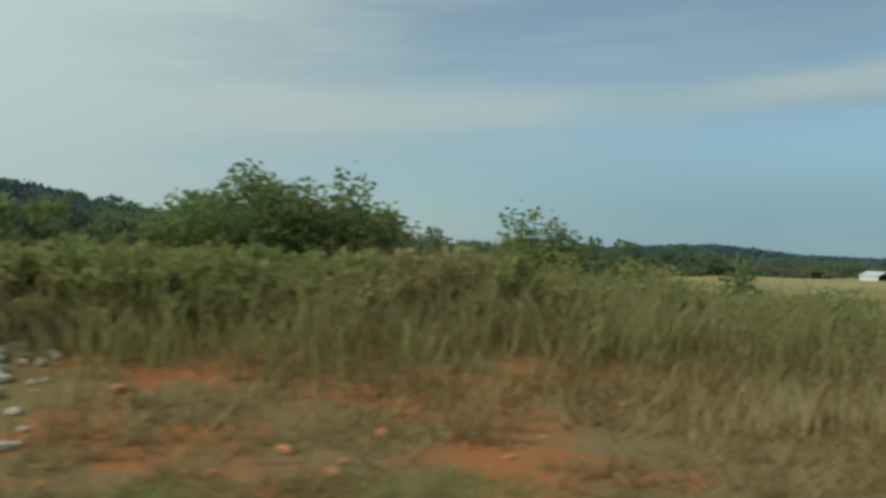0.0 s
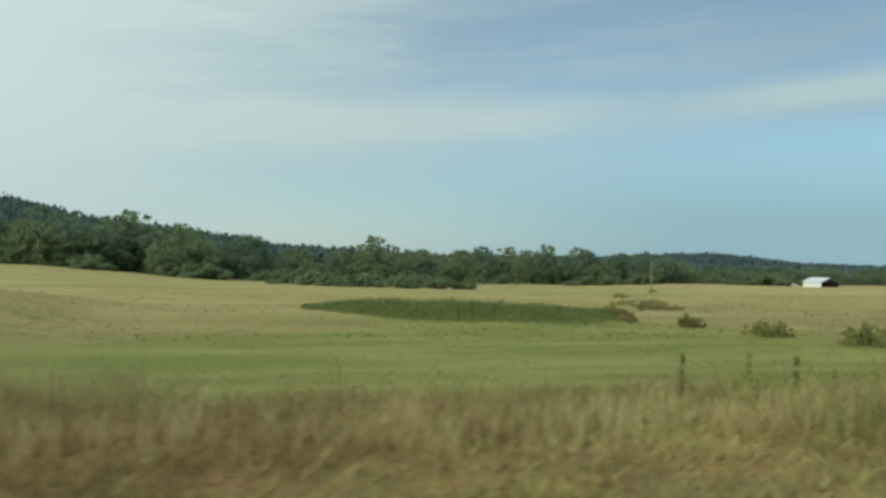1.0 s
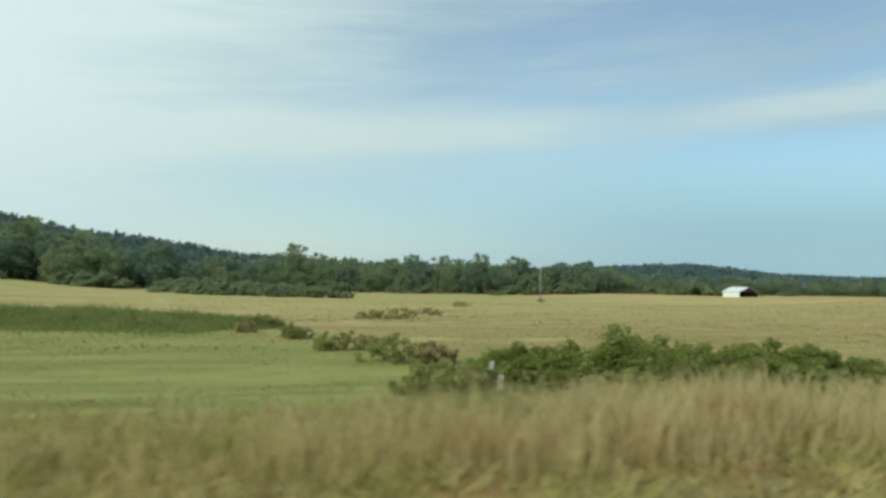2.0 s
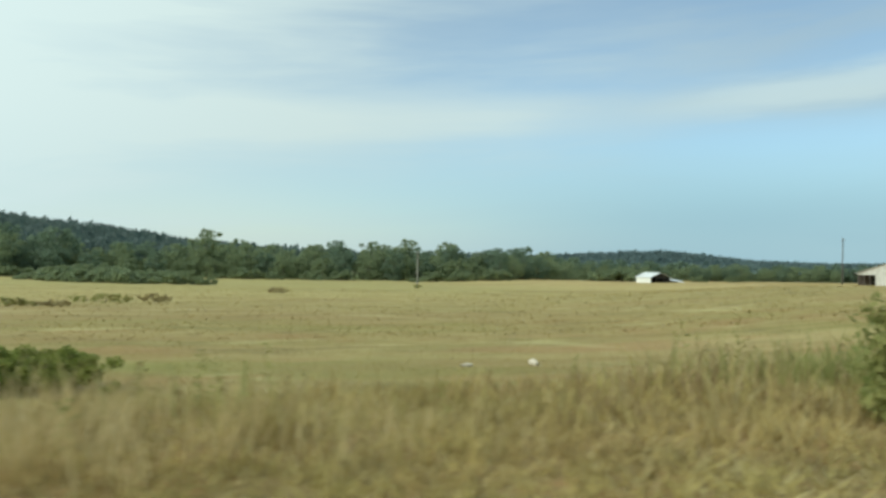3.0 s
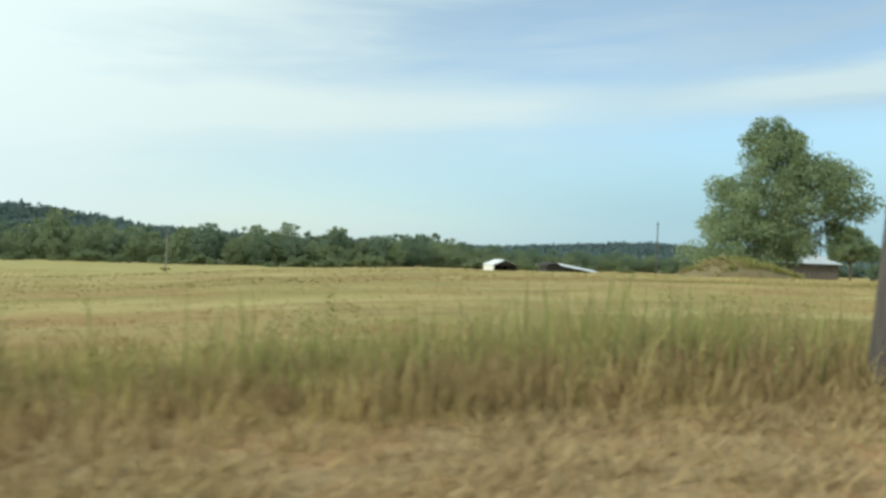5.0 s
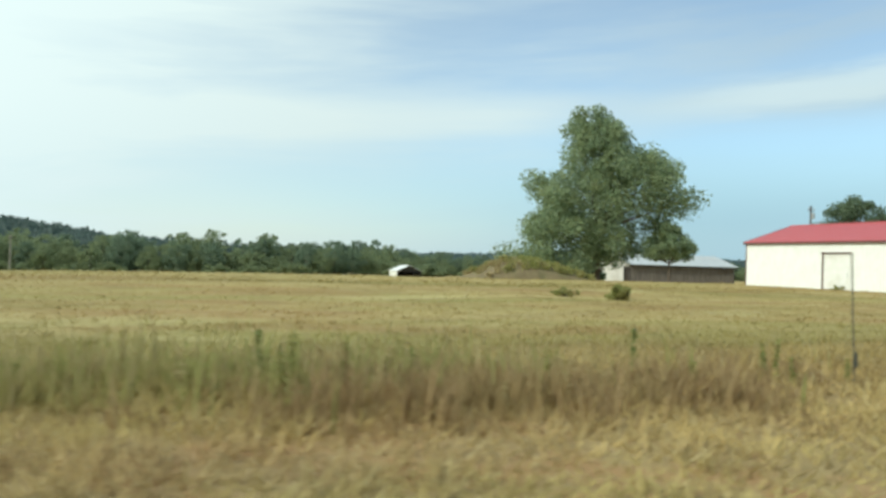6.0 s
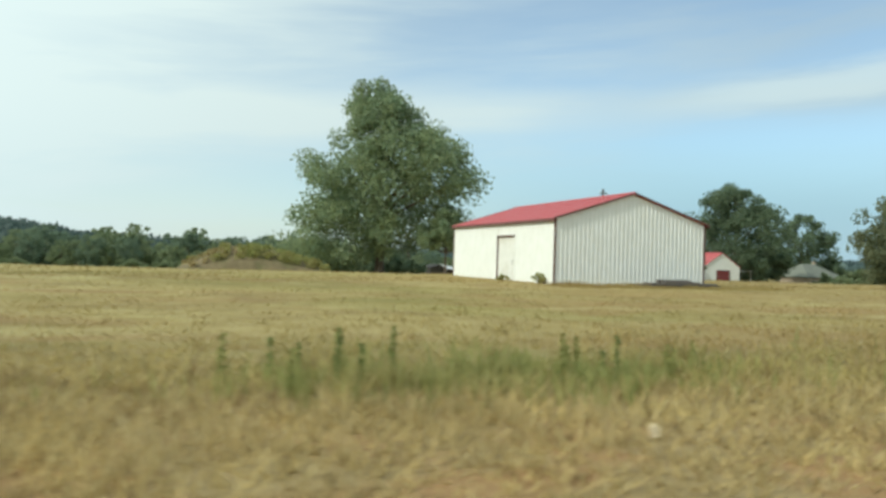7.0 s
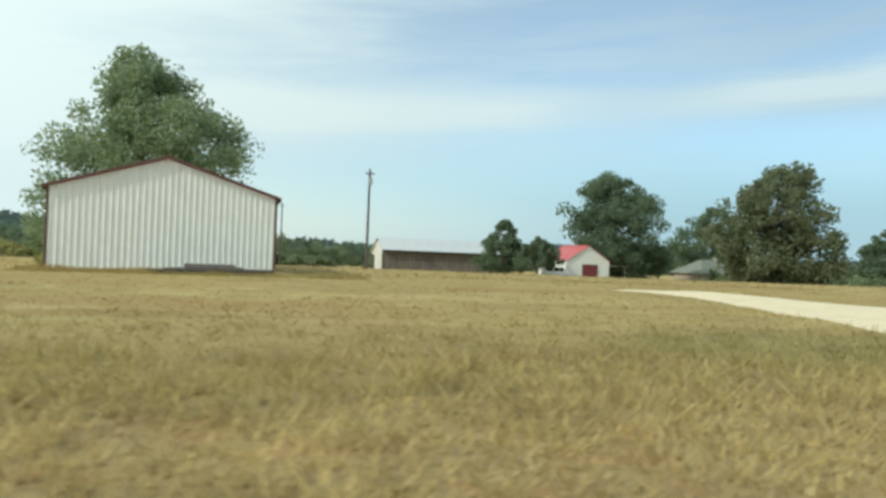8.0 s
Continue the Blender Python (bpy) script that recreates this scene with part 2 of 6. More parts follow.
    col = blend(nt, near, col, blend(nt, speckle(nt, flat, 1.3, 5.0, 0.65), blend(nt, remap(nt, x, 148.0, 166.0), (0.32, 0.215, 0.095), (0.42, 0.30, 0.14)), blend(nt, remap(nt, x, 148.0, 166.0), (0.56, 0.44, 0.20), (0.68, 0.535, 0.285))))
    yard = calc(nt, "MULTIPLY", remap(nt, x, 192.0, 225.0), remap(nt, y, 5.0, 30.0, 0.5, 1.0))
    col = blend(nt, calc(nt, "MULTIPLY", yard, 0.4), col, (0.37, 0.265, 0.112))
    # the ground from the woods back, much darker and greener than the field
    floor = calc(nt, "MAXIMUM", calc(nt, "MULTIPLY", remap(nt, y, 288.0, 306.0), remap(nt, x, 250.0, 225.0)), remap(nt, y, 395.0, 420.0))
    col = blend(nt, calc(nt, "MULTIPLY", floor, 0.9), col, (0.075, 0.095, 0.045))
    # mottling of matted, bleached and rotted grass
    loose = xyz(nt, calc(nt, "MULTIPLY", x, 0.45), y, 0.0)
    col = blend(nt, calc(nt, "MULTIPLY", remap(nt, speckle(nt, loose, 0.30, 5.0, 0.65, 0.5), 0.50, 0.68), remap(nt, x, 150.0, 175.0, 0.45, 0.32)), col, (0.19, 0.155, 0.06))
    col = blend(nt, calc(nt, "MULTIPLY", calc(nt, "MULTIPLY", remap(nt, speckle(nt, loose, 0.21, 5.0, 0.65, 0.4), 0.54, 0.70), 0.55), calc(nt, "SUBTRACT", 1.0, swale)), col, (0.53, 0.46, 0.22))
    # trampled litter on the shoulder
    shoulder = calc(nt, "MULTIPLY", calc(nt, "MULTIPLY", remap(nt, x, 82.0, 100.0), remap(nt, x, 172.0, 158.0)), calc(nt, "MULTIPLY", this_side, remap(nt, y, 7.4, 6.0)))
    shoulder = calc(nt, "MULTIPLY", shoulder, remap(nt, x, 126.0, 144.0, 0.45, 1.0))
    col = blend(nt, calc(nt, "MULTIPLY", shoulder, 0.75), col, blend(nt, speckle(nt, flat, 1.6, 5.0, 0.65), (0.34, 0.235, 0.13), (0.60, 0.455, 0.285)))
    # disturbed ground on the bank
    col = blend(nt, calc(nt, "MULTIPLY", remap(nt, x, 36.0, 22.0), calc(nt, "MULTIPLY", this_side, remap(nt, y, 16.0, 10.0, 0.0, 0.7))), col, blend(nt, remap(nt, x, 8.0, 14.0), (0.31, 0.22, 0.10), (0.245, 0.155, 0.072)))
    if not blades:
        # thatch and bare earth between the blades
        thatch = blend(nt, speckle(nt, flat, 7.0, 6.0, 0.7), (0.13, 0.09, 0.045), (0.34, 0.245, 0.12))
        col = blend(nt, calc(nt, "MULTIPLY", remap(nt, y, 20.0, 8.0), 0.5), col, thatch)
        clay = blend(nt, speckle(nt, flat, 3.0, 5.0), (0.50, 0.155, 0.055), (0.45, 0.215, 0.10))
        bare = calc(nt, "MULTIPLY", remap(nt, y, 9.0, 5.0), remap(nt, speckle(nt, flat, 0.7, 5.0, 0.6), 0.46, 0.62))
        cut = calc(nt, "MULTIPLY", remap(nt, x, 7.0, 2.0), remap(nt, y, 11.0, 9.0))
        cut = calc(nt, "MULTIPLY", cut, calc(nt, "MULTIPLY", remap(nt, x, -14.0, -9.0), remap(nt, y, 2.0, 4.0)))
        cut = calc(nt, "MULTIPLY", cut, remap(nt, speckle(nt, flat, 0.6, 5.0, 0.6), 0.45, 0.58))
        col = blend(nt, calc(nt, "MAXIMUM", calc(nt, "MULTIPLY", bare, 0.3), cut), col, clay)
        bumped(nt, bsdf, speckle(nt, flat, 6.0, 8.0, 0.7), 0.8, 0.08)
    else:
        geo = nt.nodes.new("ShaderNodeNewGeometry")
        rnd = geo.outputs["Random Per Island"]
        # standing straw is pale; near the road its colour also offsets blade self-shading
        worn_off = remap(nt, speckle(nt, flat, 0.8, 4.0, 0.6), 0.38, 0.62, 0.2, 1.0)
        worn_off = calc(nt, "MULTIPLY", worn_off, calc(nt, "SUBTRACT", 1.0, calc(nt, "MULTIPLY", shoulder, 0.75)))
        shade_offset = calc(nt, "MULTIPLY", calc(nt, "MULTIPLY", remap(nt, y, 17.0, 8.0, 0.08, 0.6), worn_off), remap(nt, x, 20.0, 34.0, 0.25, 1.0))
        col = blend(nt, shade_offset, col, blend(nt, calc(nt, "MAXIMUM", green_amount, swale), (0.70, 0.55, 0.24), (0.53, 0.525, 0.165)))
        close = remap(nt, y, 22.0, 12.0, 0.15, 1.0)
        col = blend(nt, calc(nt, "MULTIPLY", calc(nt, "MULTIPLY", remap(nt, rnd, 0.72, 1.0), 0.4), close), col, (0.60, 0.54, 0.33))
        col = blend(nt, calc(nt, "MULTIPLY", calc(nt, "MULTIPLY", remap(nt, rnd, 0.35, 0.0), 0.5), close), col, (0.19, 0.14, 0.07))
    nt.links.new(col, bsdf.inputs["Base Color"])
    bsdf.inputs["Specular IOR Level"].default_value = 0.15
    if blades:
        glow = nt.nodes.new("ShaderNodeBsdfTranslucent")
        nt.links.new(col, glow.inputs[0])
        mixer = nt.nodes.new("ShaderNodeMixShader")
        mixer.inputs[0].default_value = 0.42
        nt.links.new(bsdf.outputs[0], mixer.inputs[1])
        nt.links.new(glow.outputs[0], mixer.inputs[2])
        nt.links.new(mixer.outputs[0], nt.nodes["Material Output"].inputs[0])
    return m


SOIL = meadow("meadow_soil", False)
BLADE = meadow("meadow_grass", True)
WEED = leafy("weed_leaf", (0.24, 0.265, 0.085), (0.42, 0.41, 0.155), (0.42, 0.34, 0.15), 0.5)
DRYWEED = leafy("dry_weed", (0.30, 0.235, 0.11), (0.52, 0.43, 0.22), (0.34, 0.29, 0.13), 0.42)
SHRUB = leafy("shrub_leaf", (0.155, 0.205, 0.072), (0.275, 0.325, 0.125), (0.275, 0.275, 0.11), 0.55)
BRAMBLE = leafy("bramble_leaf", (0.17, 0.205, 0.05), (0.30, 0.335, 0.085), (0.29, 0.29, 0.085), 0.55)
STRAW = leafy("bleached_straw", (0.44, 0.345, 0.16), (0.70, 0.575, 0.315), (0.55, 0.42, 0.19), 0.5)
BANKWEED = leafy("bank_weed_leaf", (0.30, 0.31, 0.11), (0.50, 0.47, 0.20), (0.43, 0.345, 0.155), 0.55)
REED = leafy("reed_leaf", (0.18, 0.22, 0.07), (0.29, 0.32, 0.11), (0.31, 0.30, 0.12), 0.5)
OAK = leafy("oak_leaf", (0.175, 0.245, 0.14), (0.36, 0.43, 0.26), (0.28, 0.31, 0.13), 0.5, 0.40)
DARKLEAF = leafy("dark_leaf", (0.115, 0.17, 0.11), (0.21, 0.265, 0.165), (0.16, 0.205, 0.11), 0.52)
MIXLEAF = leafy("brownish_leaf", (0.125, 0.16, 0.09), (0.22, 0.24, 0.14), (0.185, 0.185, 0.10), 0.48)
# WOODS is raised and blued to stand in for haze at that distance
WOODS = leafy("woods_leaf", (0.18, 0.235, 0.135), (0.315, 0.365, 0.205), (0.27, 0.30, 0.14), 0.52)
WOODS_DEEP = leafy("deep_woods_leaf", (0.155, 0.215, 0.15), (0.245, 0.31, 0.205), (0.195, 0.25, 0.15), 0.52)
BROWNWEED = leafy("dead_brown_weed", (0.24, 0.16, 0.08), (0.47, 0.345, 0.175), (0.33, 0.265, 0.115), 0.42)
# distance haze is put into these three leaf colours as blue-grey
HAZED_RIDGE = leafy("hazed_ridge_leaf", (0.09, 0.13, 0.12), (0.14, 0.18, 0.16), (0.11, 0.15, 0.125), 0.45)
HAZED_PLAINWOODS = leafy("hazed_plain_leaf", (0.115, 0.165, 0.155), (0.165, 0.22, 0.20), (0.13, 0.18, 0.165), 0.45)
HAZED_FARWOODS = leafy("hazed_far_leaf", (0.10, 0.15, 0.15), (0.145, 0.19, 0.185), (0.115, 0.16, 0.16), 0.4)
BARK = worn("bark", (0.10, 0.075, 0.055), (0.19, 0.15, 0.115), 6.0, 0.95, 0, 0.6, (0.05, 0.04, 0.035), 1.2, 0.5, (1, 1, 0.2))
POLEWOOD = worn("weathered_pole_wood", (0.06, 0.05, 0.045), (0.115, 0.097, 0.085), 9.0, 0.9, 0, 0.5, (0.06, 0.045, 0.04), 0.8, 0.7, (1, 1, 0.06))
WHITE_METAL = worn("white_painted_metal", (0.76, 0.76, 0.72), (0.82, 0.82, 0.79), 3.0, 0.45, 0, 0.03, (0.70, 0.69, 0.63), 0.35, 0.2, (1, 1, 0.5))
RED_METAL = worn("red_painted_metal", (0.40, 0.075, 0.085), (0.48, 0.11, 0.115), 2.5, 0.42, 0, 0.03, (0.46, 0.17, 0.16), 0.5, 0.5, (0.3, 1, 1))
TRIM = worn("brown_red_trim", (0.095, 0.045, 0.04), (0.14, 0.065, 0.055), 4.0, 0.6)
DOOR_WHITE = worn("off_white_door", (0.74, 0.735, 0.69), (0.80, 0.79, 0.76), 2.0, 0.55, 0, 0.03, (0.58, 0.55, 0.46), 0.8, 0.5)
# near-black boards: the shade of open interiors is put into the colour
DARKGAP = worn("near_black_boards", (0.03, 0.028, 0.025), (0.055, 0.05, 0.045), 3.0, 0.95)
TIN = worn("pale_tin_sheet", (0.74, 0.745, 0.73), (0.82, 0.825, 0.81), 2.0, 0.35, 0.25, 0.05, (0.62, 0.56, 0.50), 0.25, 0.35)
OLDTIN = worn("dull_tin_sheet", (0.50, 0.51, 0.51), (0.62, 0.63, 0.62), 2.0, 0.4, 0.3, 0.05, (0.46, 0.40, 0.35), 0.25, 0.4)
GREYBOARD = worn("grey_weathered_boards", (0.50, 0.485, 0.45), (0.62, 0.60, 0.56), 5.0, 0.9, 0, 0.3, (0.30, 0.26, 0.21), 0.5, 0.5, (1, 1, 0.1))
BROWNWALL = worn("dark_weathered_siding", (0.12, 0.10, 0.085), (0.19, 0.165, 0.145), 4.0, 0.9, 0, 0.3, (0.05, 0.045, 0.04), 0.4, 0.5, (1, 1, 0.1))
RED_DOOR = worn("dark_red_door", (0.17, 0.03, 0.035), (0.22, 0.05, 0.05), 3.0, 0.6)
STONEWALL = worn("tan_stone_wall", (0.30, 0.24, 0.18), (0.42, 0.35, 0.27), 2.2, 0.9, 0, 0.4, (0.22, 0.17, 0.13), 0.9, 0.5)
SHINGLE = worn("grey_green_shingles", (0.13, 0.14, 0.115), (0.21, 0.22, 0.18), 5.0, 0.9, 0, 0.4, (0.10, 0.10, 0.08), 0.5, 0.5)
ASPHALT = worn("asphalt", (0.045, 0.045, 0.046), (0.085, 0.083, 0.08), 40.0, 0.9, 0, 0.4, (0.11, 0.105, 0.10), 0.4, 0.6)
YELLOW = worn("yellow_line_paint", (0.50, 0.33, 0.04), (0.60, 0.42, 0.07), 12.0, 0.8, 0, 0.1, (0.16, 0.12, 0.06), 3.0, 0.6)
GRAVEL = worn("pale_limestone_gravel", (0.61, 0.50, 0.32), (0.77, 0.66, 0.46), 9.0, 0.95, 0, 0.8, (0.46, 0.40, 0.28), 0.6, 0.5)
ROCK = worn("pale_rock", (0.46, 0.40, 0.30), (0.63, 0.56, 0.45), 4.0, 0.9, 0, 0.6, (0.36, 0.29, 0.22), 1.5, 0.6)
CLAY = worn("red_clay", (0.50, 0.19, 0.08), (0.58, 0.29, 0.14), 3.0, 0.95, 0, 0.8, (0.34, 0.24, 0.14), 0.7, 0.6)
MOUND = worn("tan_earth", (0.15, 0.115, 0.06), (0.22, 0.17, 0.09), 1.5, 0.95, 0, 0.7, (0.13, 0.14, 0.05), 0.5, 0.8)
POLEGREY = worn("bleached_pole_wood", (0.24, 0.225, 0.20), (0.36, 0.335, 0.30), 9.0, 0.9, 0, 0.4, (0.15, 0.135, 0.12), 0.8, 0.6, (1, 1, 0.06))
GALV = worn("galvanised_steel", (0.32, 0.33, 0.33), (0.45, 0.46, 0.46), 8.0, 0.5, 0.7)
CARD = worn("stained_paper", (0.72, 0.55, 0.33), (0.80, 0.66, 0.43), 8.0, 0.8, 0, 0.1, (0.5, 0.4, 0.26), 5.0, 0.4)
GUARD = worn("yellow_plastic_guard", (0.76, 0.68, 0.33), (0.82, 0.76, 0.45), 6.0, 0.55, 0, 0.05, (0.55, 0.45, 0.20), 2.0, 0.4)
POSTPAINT = worn("dull_green_post_paint", (0.07, 0.075, 0.05), (0.12, 0.11, 0.08), 9.0, 0.8)
WHITEPOST = worn("white_marker_plastic", (0.74, 0.74, 0.70), (0.80, 0.80, 0.78), 6.0, 0.5, 0, 0.05, (0.55, 0.52, 0.44), 3.0, 0.4)
CARPAINT = worn("white_car_paint", (0.74, 0.74, 0.72), (0.78, 0.78, 0.77), 2.0, 0.3, 0, 0.0)
CARGLASS = worn("dark_car_glass", (0.015, 0.018, 0.02), (0.025, 0.028, 0.03), 2.0, 0.08, 0, 0.0)
RUBBER = worn("black_rubber", (0.018, 0.018, 0.018), (0.03, 0.03, 0.03), 8.0, 0.85)


# ---- shaping helpers ----
def mesh_of(name, verts, faces, material, smooth=False):
    """A mesh from arrays; all faces have the same number of corners."""
    verts, faces = np.asarray(verts, np.float32), np.asarray(faces, np.int32)
    me = bpy.data.meshes.new(name)
    me.vertices.add(len(verts))
    me.vertices.foreach_set("co", verts.ravel())
    n, k = faces.shape
    me.loops.add(n * k)
    me.loops.foreach_set("vertex_index", faces.ravel())
    me.polygons.add(n)
    me.polygons.foreach_set("loop_start", np.arange(0, n * k, k, dtype=np.int32))
    me.update(calc_edges=True)
    me.validate()
    me.polygons.foreach_set("use_smooth", np.full(n, smooth))
    me.materials.append(material)
    return me


def part(name, shape, material, parent, label=""):
    """Links a mesh, or a bmesh, as one object under its thing."""
    if isinstance(shape, bmesh.types.BMesh):
        bm, shape = shape, bpy.data.meshes.new(name)
        bmesh.ops.recalc_face_normals(bm, faces=bm.faces)
        bm.to_mesh(shape)
        bm.free()
        shape.materials.append(material)
    ob = new(name, shape)
    ob.parent = parent
    return tagged(ob, label)


def thing(name, m, label, category, group="", kind=""):
    ob = new(name)
    ob.matrix_basis = m
    return tagged(ob, label, category, group, kind)


def block(bm, x0, x1, y0, y1, z0, z1, bevel=0.0):
    made = bmesh.ops.create_cube(bm, size=1, matrix=Matrix.Translation(((x0 + x1) / 2, (y0 + y1) / 2, (z0 + z1) / 2)) @ Matrix.Diagonal((x1 - x0, y1 - y0, z1 - z0, 1)))
    if bevel:
        edges = list({e for v in made["verts"] for e in v.link_edges})
        bmesh.ops.bevel(bm, geom=edges, offset=bevel, segments=1, affect="EDGES")
    return bm


def box(x0, x1, y0, y1, z0, z1, bevel=0.0):
    return block(bmesh.new(), x0, x1, y0, y1, z0, z1, bevel)


def tube(points, radii, sides=8):
    """Vertices and quads of a tapered tube along points."""
    points = [Vector(p) for p in points]
    verts, faces = [], []
    for i, p in enumerate(points):
        along = (points[min(i + 1, len(points) - 1)] - points[max(i - 1, 0)]).normalized()
        side = along.cross(Vector((0.3, 1, 0.1))).normalized()
        other = along.cross(side)
        for k in range(sides):
            a = 2 * math.pi * k / sides
            verts.append(p + (side * math.cos(a) + other * math.sin(a)) * radii[i])
    for i in range(len(points) - 1):
        for k in range(sides):
            a, b = i * sides + k, i * sides + (k + 1) % sides
            faces.append((a, b, b + sides, a + sides))
    return [tuple(v) for v in verts], faces


def tube_bm(points, radii, sides=8):
    verts, faces = tube(points, radii, sides)
    bm = bmesh.new()
    vs = [bm.verts.new(v) for v in verts]
    for f in faces:
        bm.faces.new([vs[i] for i in f])
    bm.faces.new(vs[:sides])
    bm.faces.new(vs[-sides:])
    return bm


def step(lo, hi, v):
    t = np.clip((np.asarray(v, float) - lo) / (hi - lo), 0, 1)
    return t * t * (3 - 2 * t)


TABLE = np.random.RandomState(5).rand(256, 256)


def bumps(x, y, size, layers=3):
    """Smooth random relief from 0 to 1 with features of that size in metres."""
    x, y, total, weight, amp = np.asarray(x, float) / size, np.asarray(y, float) / size, 0.0, 0.0, 1.0
    for i in range(layers):
        xi, yi = np.floor(x).astype(int), np.floor(y).astype(int)
        fx, fy = x - xi, y - yi
        fx, fy = fx * fx * (3 - 2 * fx), fy * fy * (3 - 2 * fy)
        g = lambda a, b: TABLE[(xi + a) % 256, (yi + b) % 256]
        total = total + amp * ((g(0, 0) * (1 - fx) + g(1, 0) * fx) * (1 - fy) + (g(0, 1) * (1 - fx) + g(1, 1) * fx) * fy)
        weight, amp, x, y = weight + amp, amp * 0.5, x * 2.03 + 17.1, y * 2.03 + 5.7
    return total / weight


# ---- the lie of the land ----
LOW = ([-4000, 4.6, 7, 10, 14, 18, 28, 40, 60, 80, 110, 164, 270, 330, 500, 4000], [0, 0, -0.08, -0.35, -1.1, -1.9, -2.55, -2.7, -2.55, -3.1, -3.7, -4.7, -6.5, -7, -7, -7])
HIGH = ([-4000, 8, 15, 30, 38, 56, 70, 84, 101, 116, 140, 165, 205, 270, 330, 500, 4000], [0, 0, -0.1, 0.02, 0.2, 0.15, -0.2, -0.7, -1.2, -1.25, -1.8, -2.4, -3.4, -4.9, -6, -7, -7])


def lie(x, y):
    """Height of the ground."""
    x, y = np.asarray(x, float), np.asarray(y, float)
    shift = 70 * step(60, 160, y)            # far from the road the low ground reaches further along
    low = (1 - step(95, 165, x - shift)) * np.maximum(step(4, 22, x), step(40, 90, y))
    z = np.interp(y, *HIGH) * (1 - low) + np.interp(y, *LOW) * low
    z = z + 4.2 * (1 - step(-40, 40, x)) * step(100, 270, y)
    z = z - np.interp(x, [252, 275, 300, 340, 420, 700], [0, 0.4, 1.0, 1.6, 1.8, 0]) * step(45, 85, y) * (1 - step(200, 500, y))   # the yard falls away
    bank = (1 - step(3, 12, x)) * step(6.0, 9.2, y) * (1 - step(14, 26, y)) * step(-40, -20, x)
    z = z + 0.5 * bank
    z = z + (bumps(x, y, 9.0) - 0.5) * 0.30 * step(6, 14, y) * (1 - 0.8 * step(50, 130, y)) * (1 - step(35, 36, y) * (1 - step(57, 60, y)) * step(205, 212, x) * (1 - step(226, 232, x)))
    # the wooded ridge and the far hill
    ridge = np.interp(x, [-900, -400, -190, -85, -45, 45, 90, 200, 320], [75, 65, 50, 27, 25, 18, 10, 3, 0])
    z = z + ridge * step(480, 900, y) * (1 - step(1000, 1500, y))
    u = x / np.maximum(y, 1.0)
    hill = np.interp(u, [0.15, 0.35, 0.5, 0.62, 0.70, 0.76, 0.84, 0.94, 1.1, 1.3, 1.7], [2, 5, 11, 24, 33, 37, 30, 17, 15, 22, 30])
    z = z + hill * step(1100, 1700, y) * (1 - step(2100, 3200, y))
    return z - 0.06 * (1 - step(3.8, 4.05, y)) * step(-3.2, -2.9, y)


def spaced(*runs):
    return np.unique(np.concatenate([np.arange(a, b, s) for a, b, s in runs]))


def make_ground():
    xs = spaced((-3500, -200, 110), (-200, -30, 10), (-30, 260, 1.5), (260, 420, 5), (420, 1000, 40), (1000, 4501, 110))
    ys = spaced((-2500, -40, 160), (-40, 3, 4), (3, 14, 0.35), (14, 40, 1.2), (40, 130, 3.5), (130, 400, 12), (400, 2200, 40), (2200, 4701, 220))
    X, Y = np.meshgrid(xs, ys, indexing="ij")
    V = np.stack([X, Y, lie(X, Y)], -1).reshape(-1, 3)
    n = len(ys)
    i, j = np.meshgrid(np.arange(len(xs) - 1), np.arange(n - 1), indexing="ij")
    a = (i * n + j).ravel()
    F = np.stack([a, a + n, a + n + 1, a + 1], 1)
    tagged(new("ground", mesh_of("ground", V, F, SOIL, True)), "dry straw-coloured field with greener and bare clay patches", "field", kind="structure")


def strip(name, edge_a, edge_b, material, lift, label, category):
    """A paved strip between two lines of plan points, laid on the ground, with a real thickness."""
    bm = bmesh.new()
    rows = []
    for a, b in zip(edge_a, edge_b):
        row = []
        for k in range(7):
            x, y = a[0] + (b[0] - a[0]) * k / 6, a[1] + (b[1] - a[1]) * k / 6
            crown = lift * (1 - (k / 3 - 1) ** 4) + 0.005
            row.append(bm.verts.new((x, y, float(lie(x, y)) + crown)))
        rows.append(row)
    for r, s in zip(rows, rows[1:]):
        for k in range(6):
            bm.faces.new((r[k], r[k + 1], s[k + 1], s[k]))
    made = bmesh.ops.extrude_face_region(bm, geom=bm.faces[:])
    bmesh.ops.translate(bm, verts=[g for g in made["geom"] if isinstance(g, bmesh.types.BMVert)], vec=(0, 0, -0.12))
    bmesh.ops.recalc_face_normals(bm, faces=bm.faces)
    me = bpy.data.meshes.new(name)
    bm.to_mesh(me)
    bm.free()
    me.materials.append(material)
    return tagged(new(name, me), label, category, kind="structure")


def drive_edges(y):
    """Both edges of the drive at a distance y from the road."""
    left = np.interp(y, [4, 10, 15.7, 18, 20.8, 23.9, 26.9, 30, 31.3, 32.7, 34], [233.5, 236, 237.9, 238.8, 239.1, 240.6, 242, 242.6, 241.8, 239.8, 236])
    right = np.interp(y, [4, 14, 22, 26.4, 28, 29, 30.2, 31.2, 32.3, 32.8, 33.6, 34], [255, 253, 251.5, 250.5, 249.9, 249.2, 248.5, 247.7, 246.9, 245.4, 243, 236.5])
    rag = (bumps(np.asarray(y) * 1.0, np.asarray(y) * 0 + 3, 1.7) - 0.5) * np.interp(y, [4, 30, 34], [1.0, 0.7, 0])
    return left + rag, right - rag


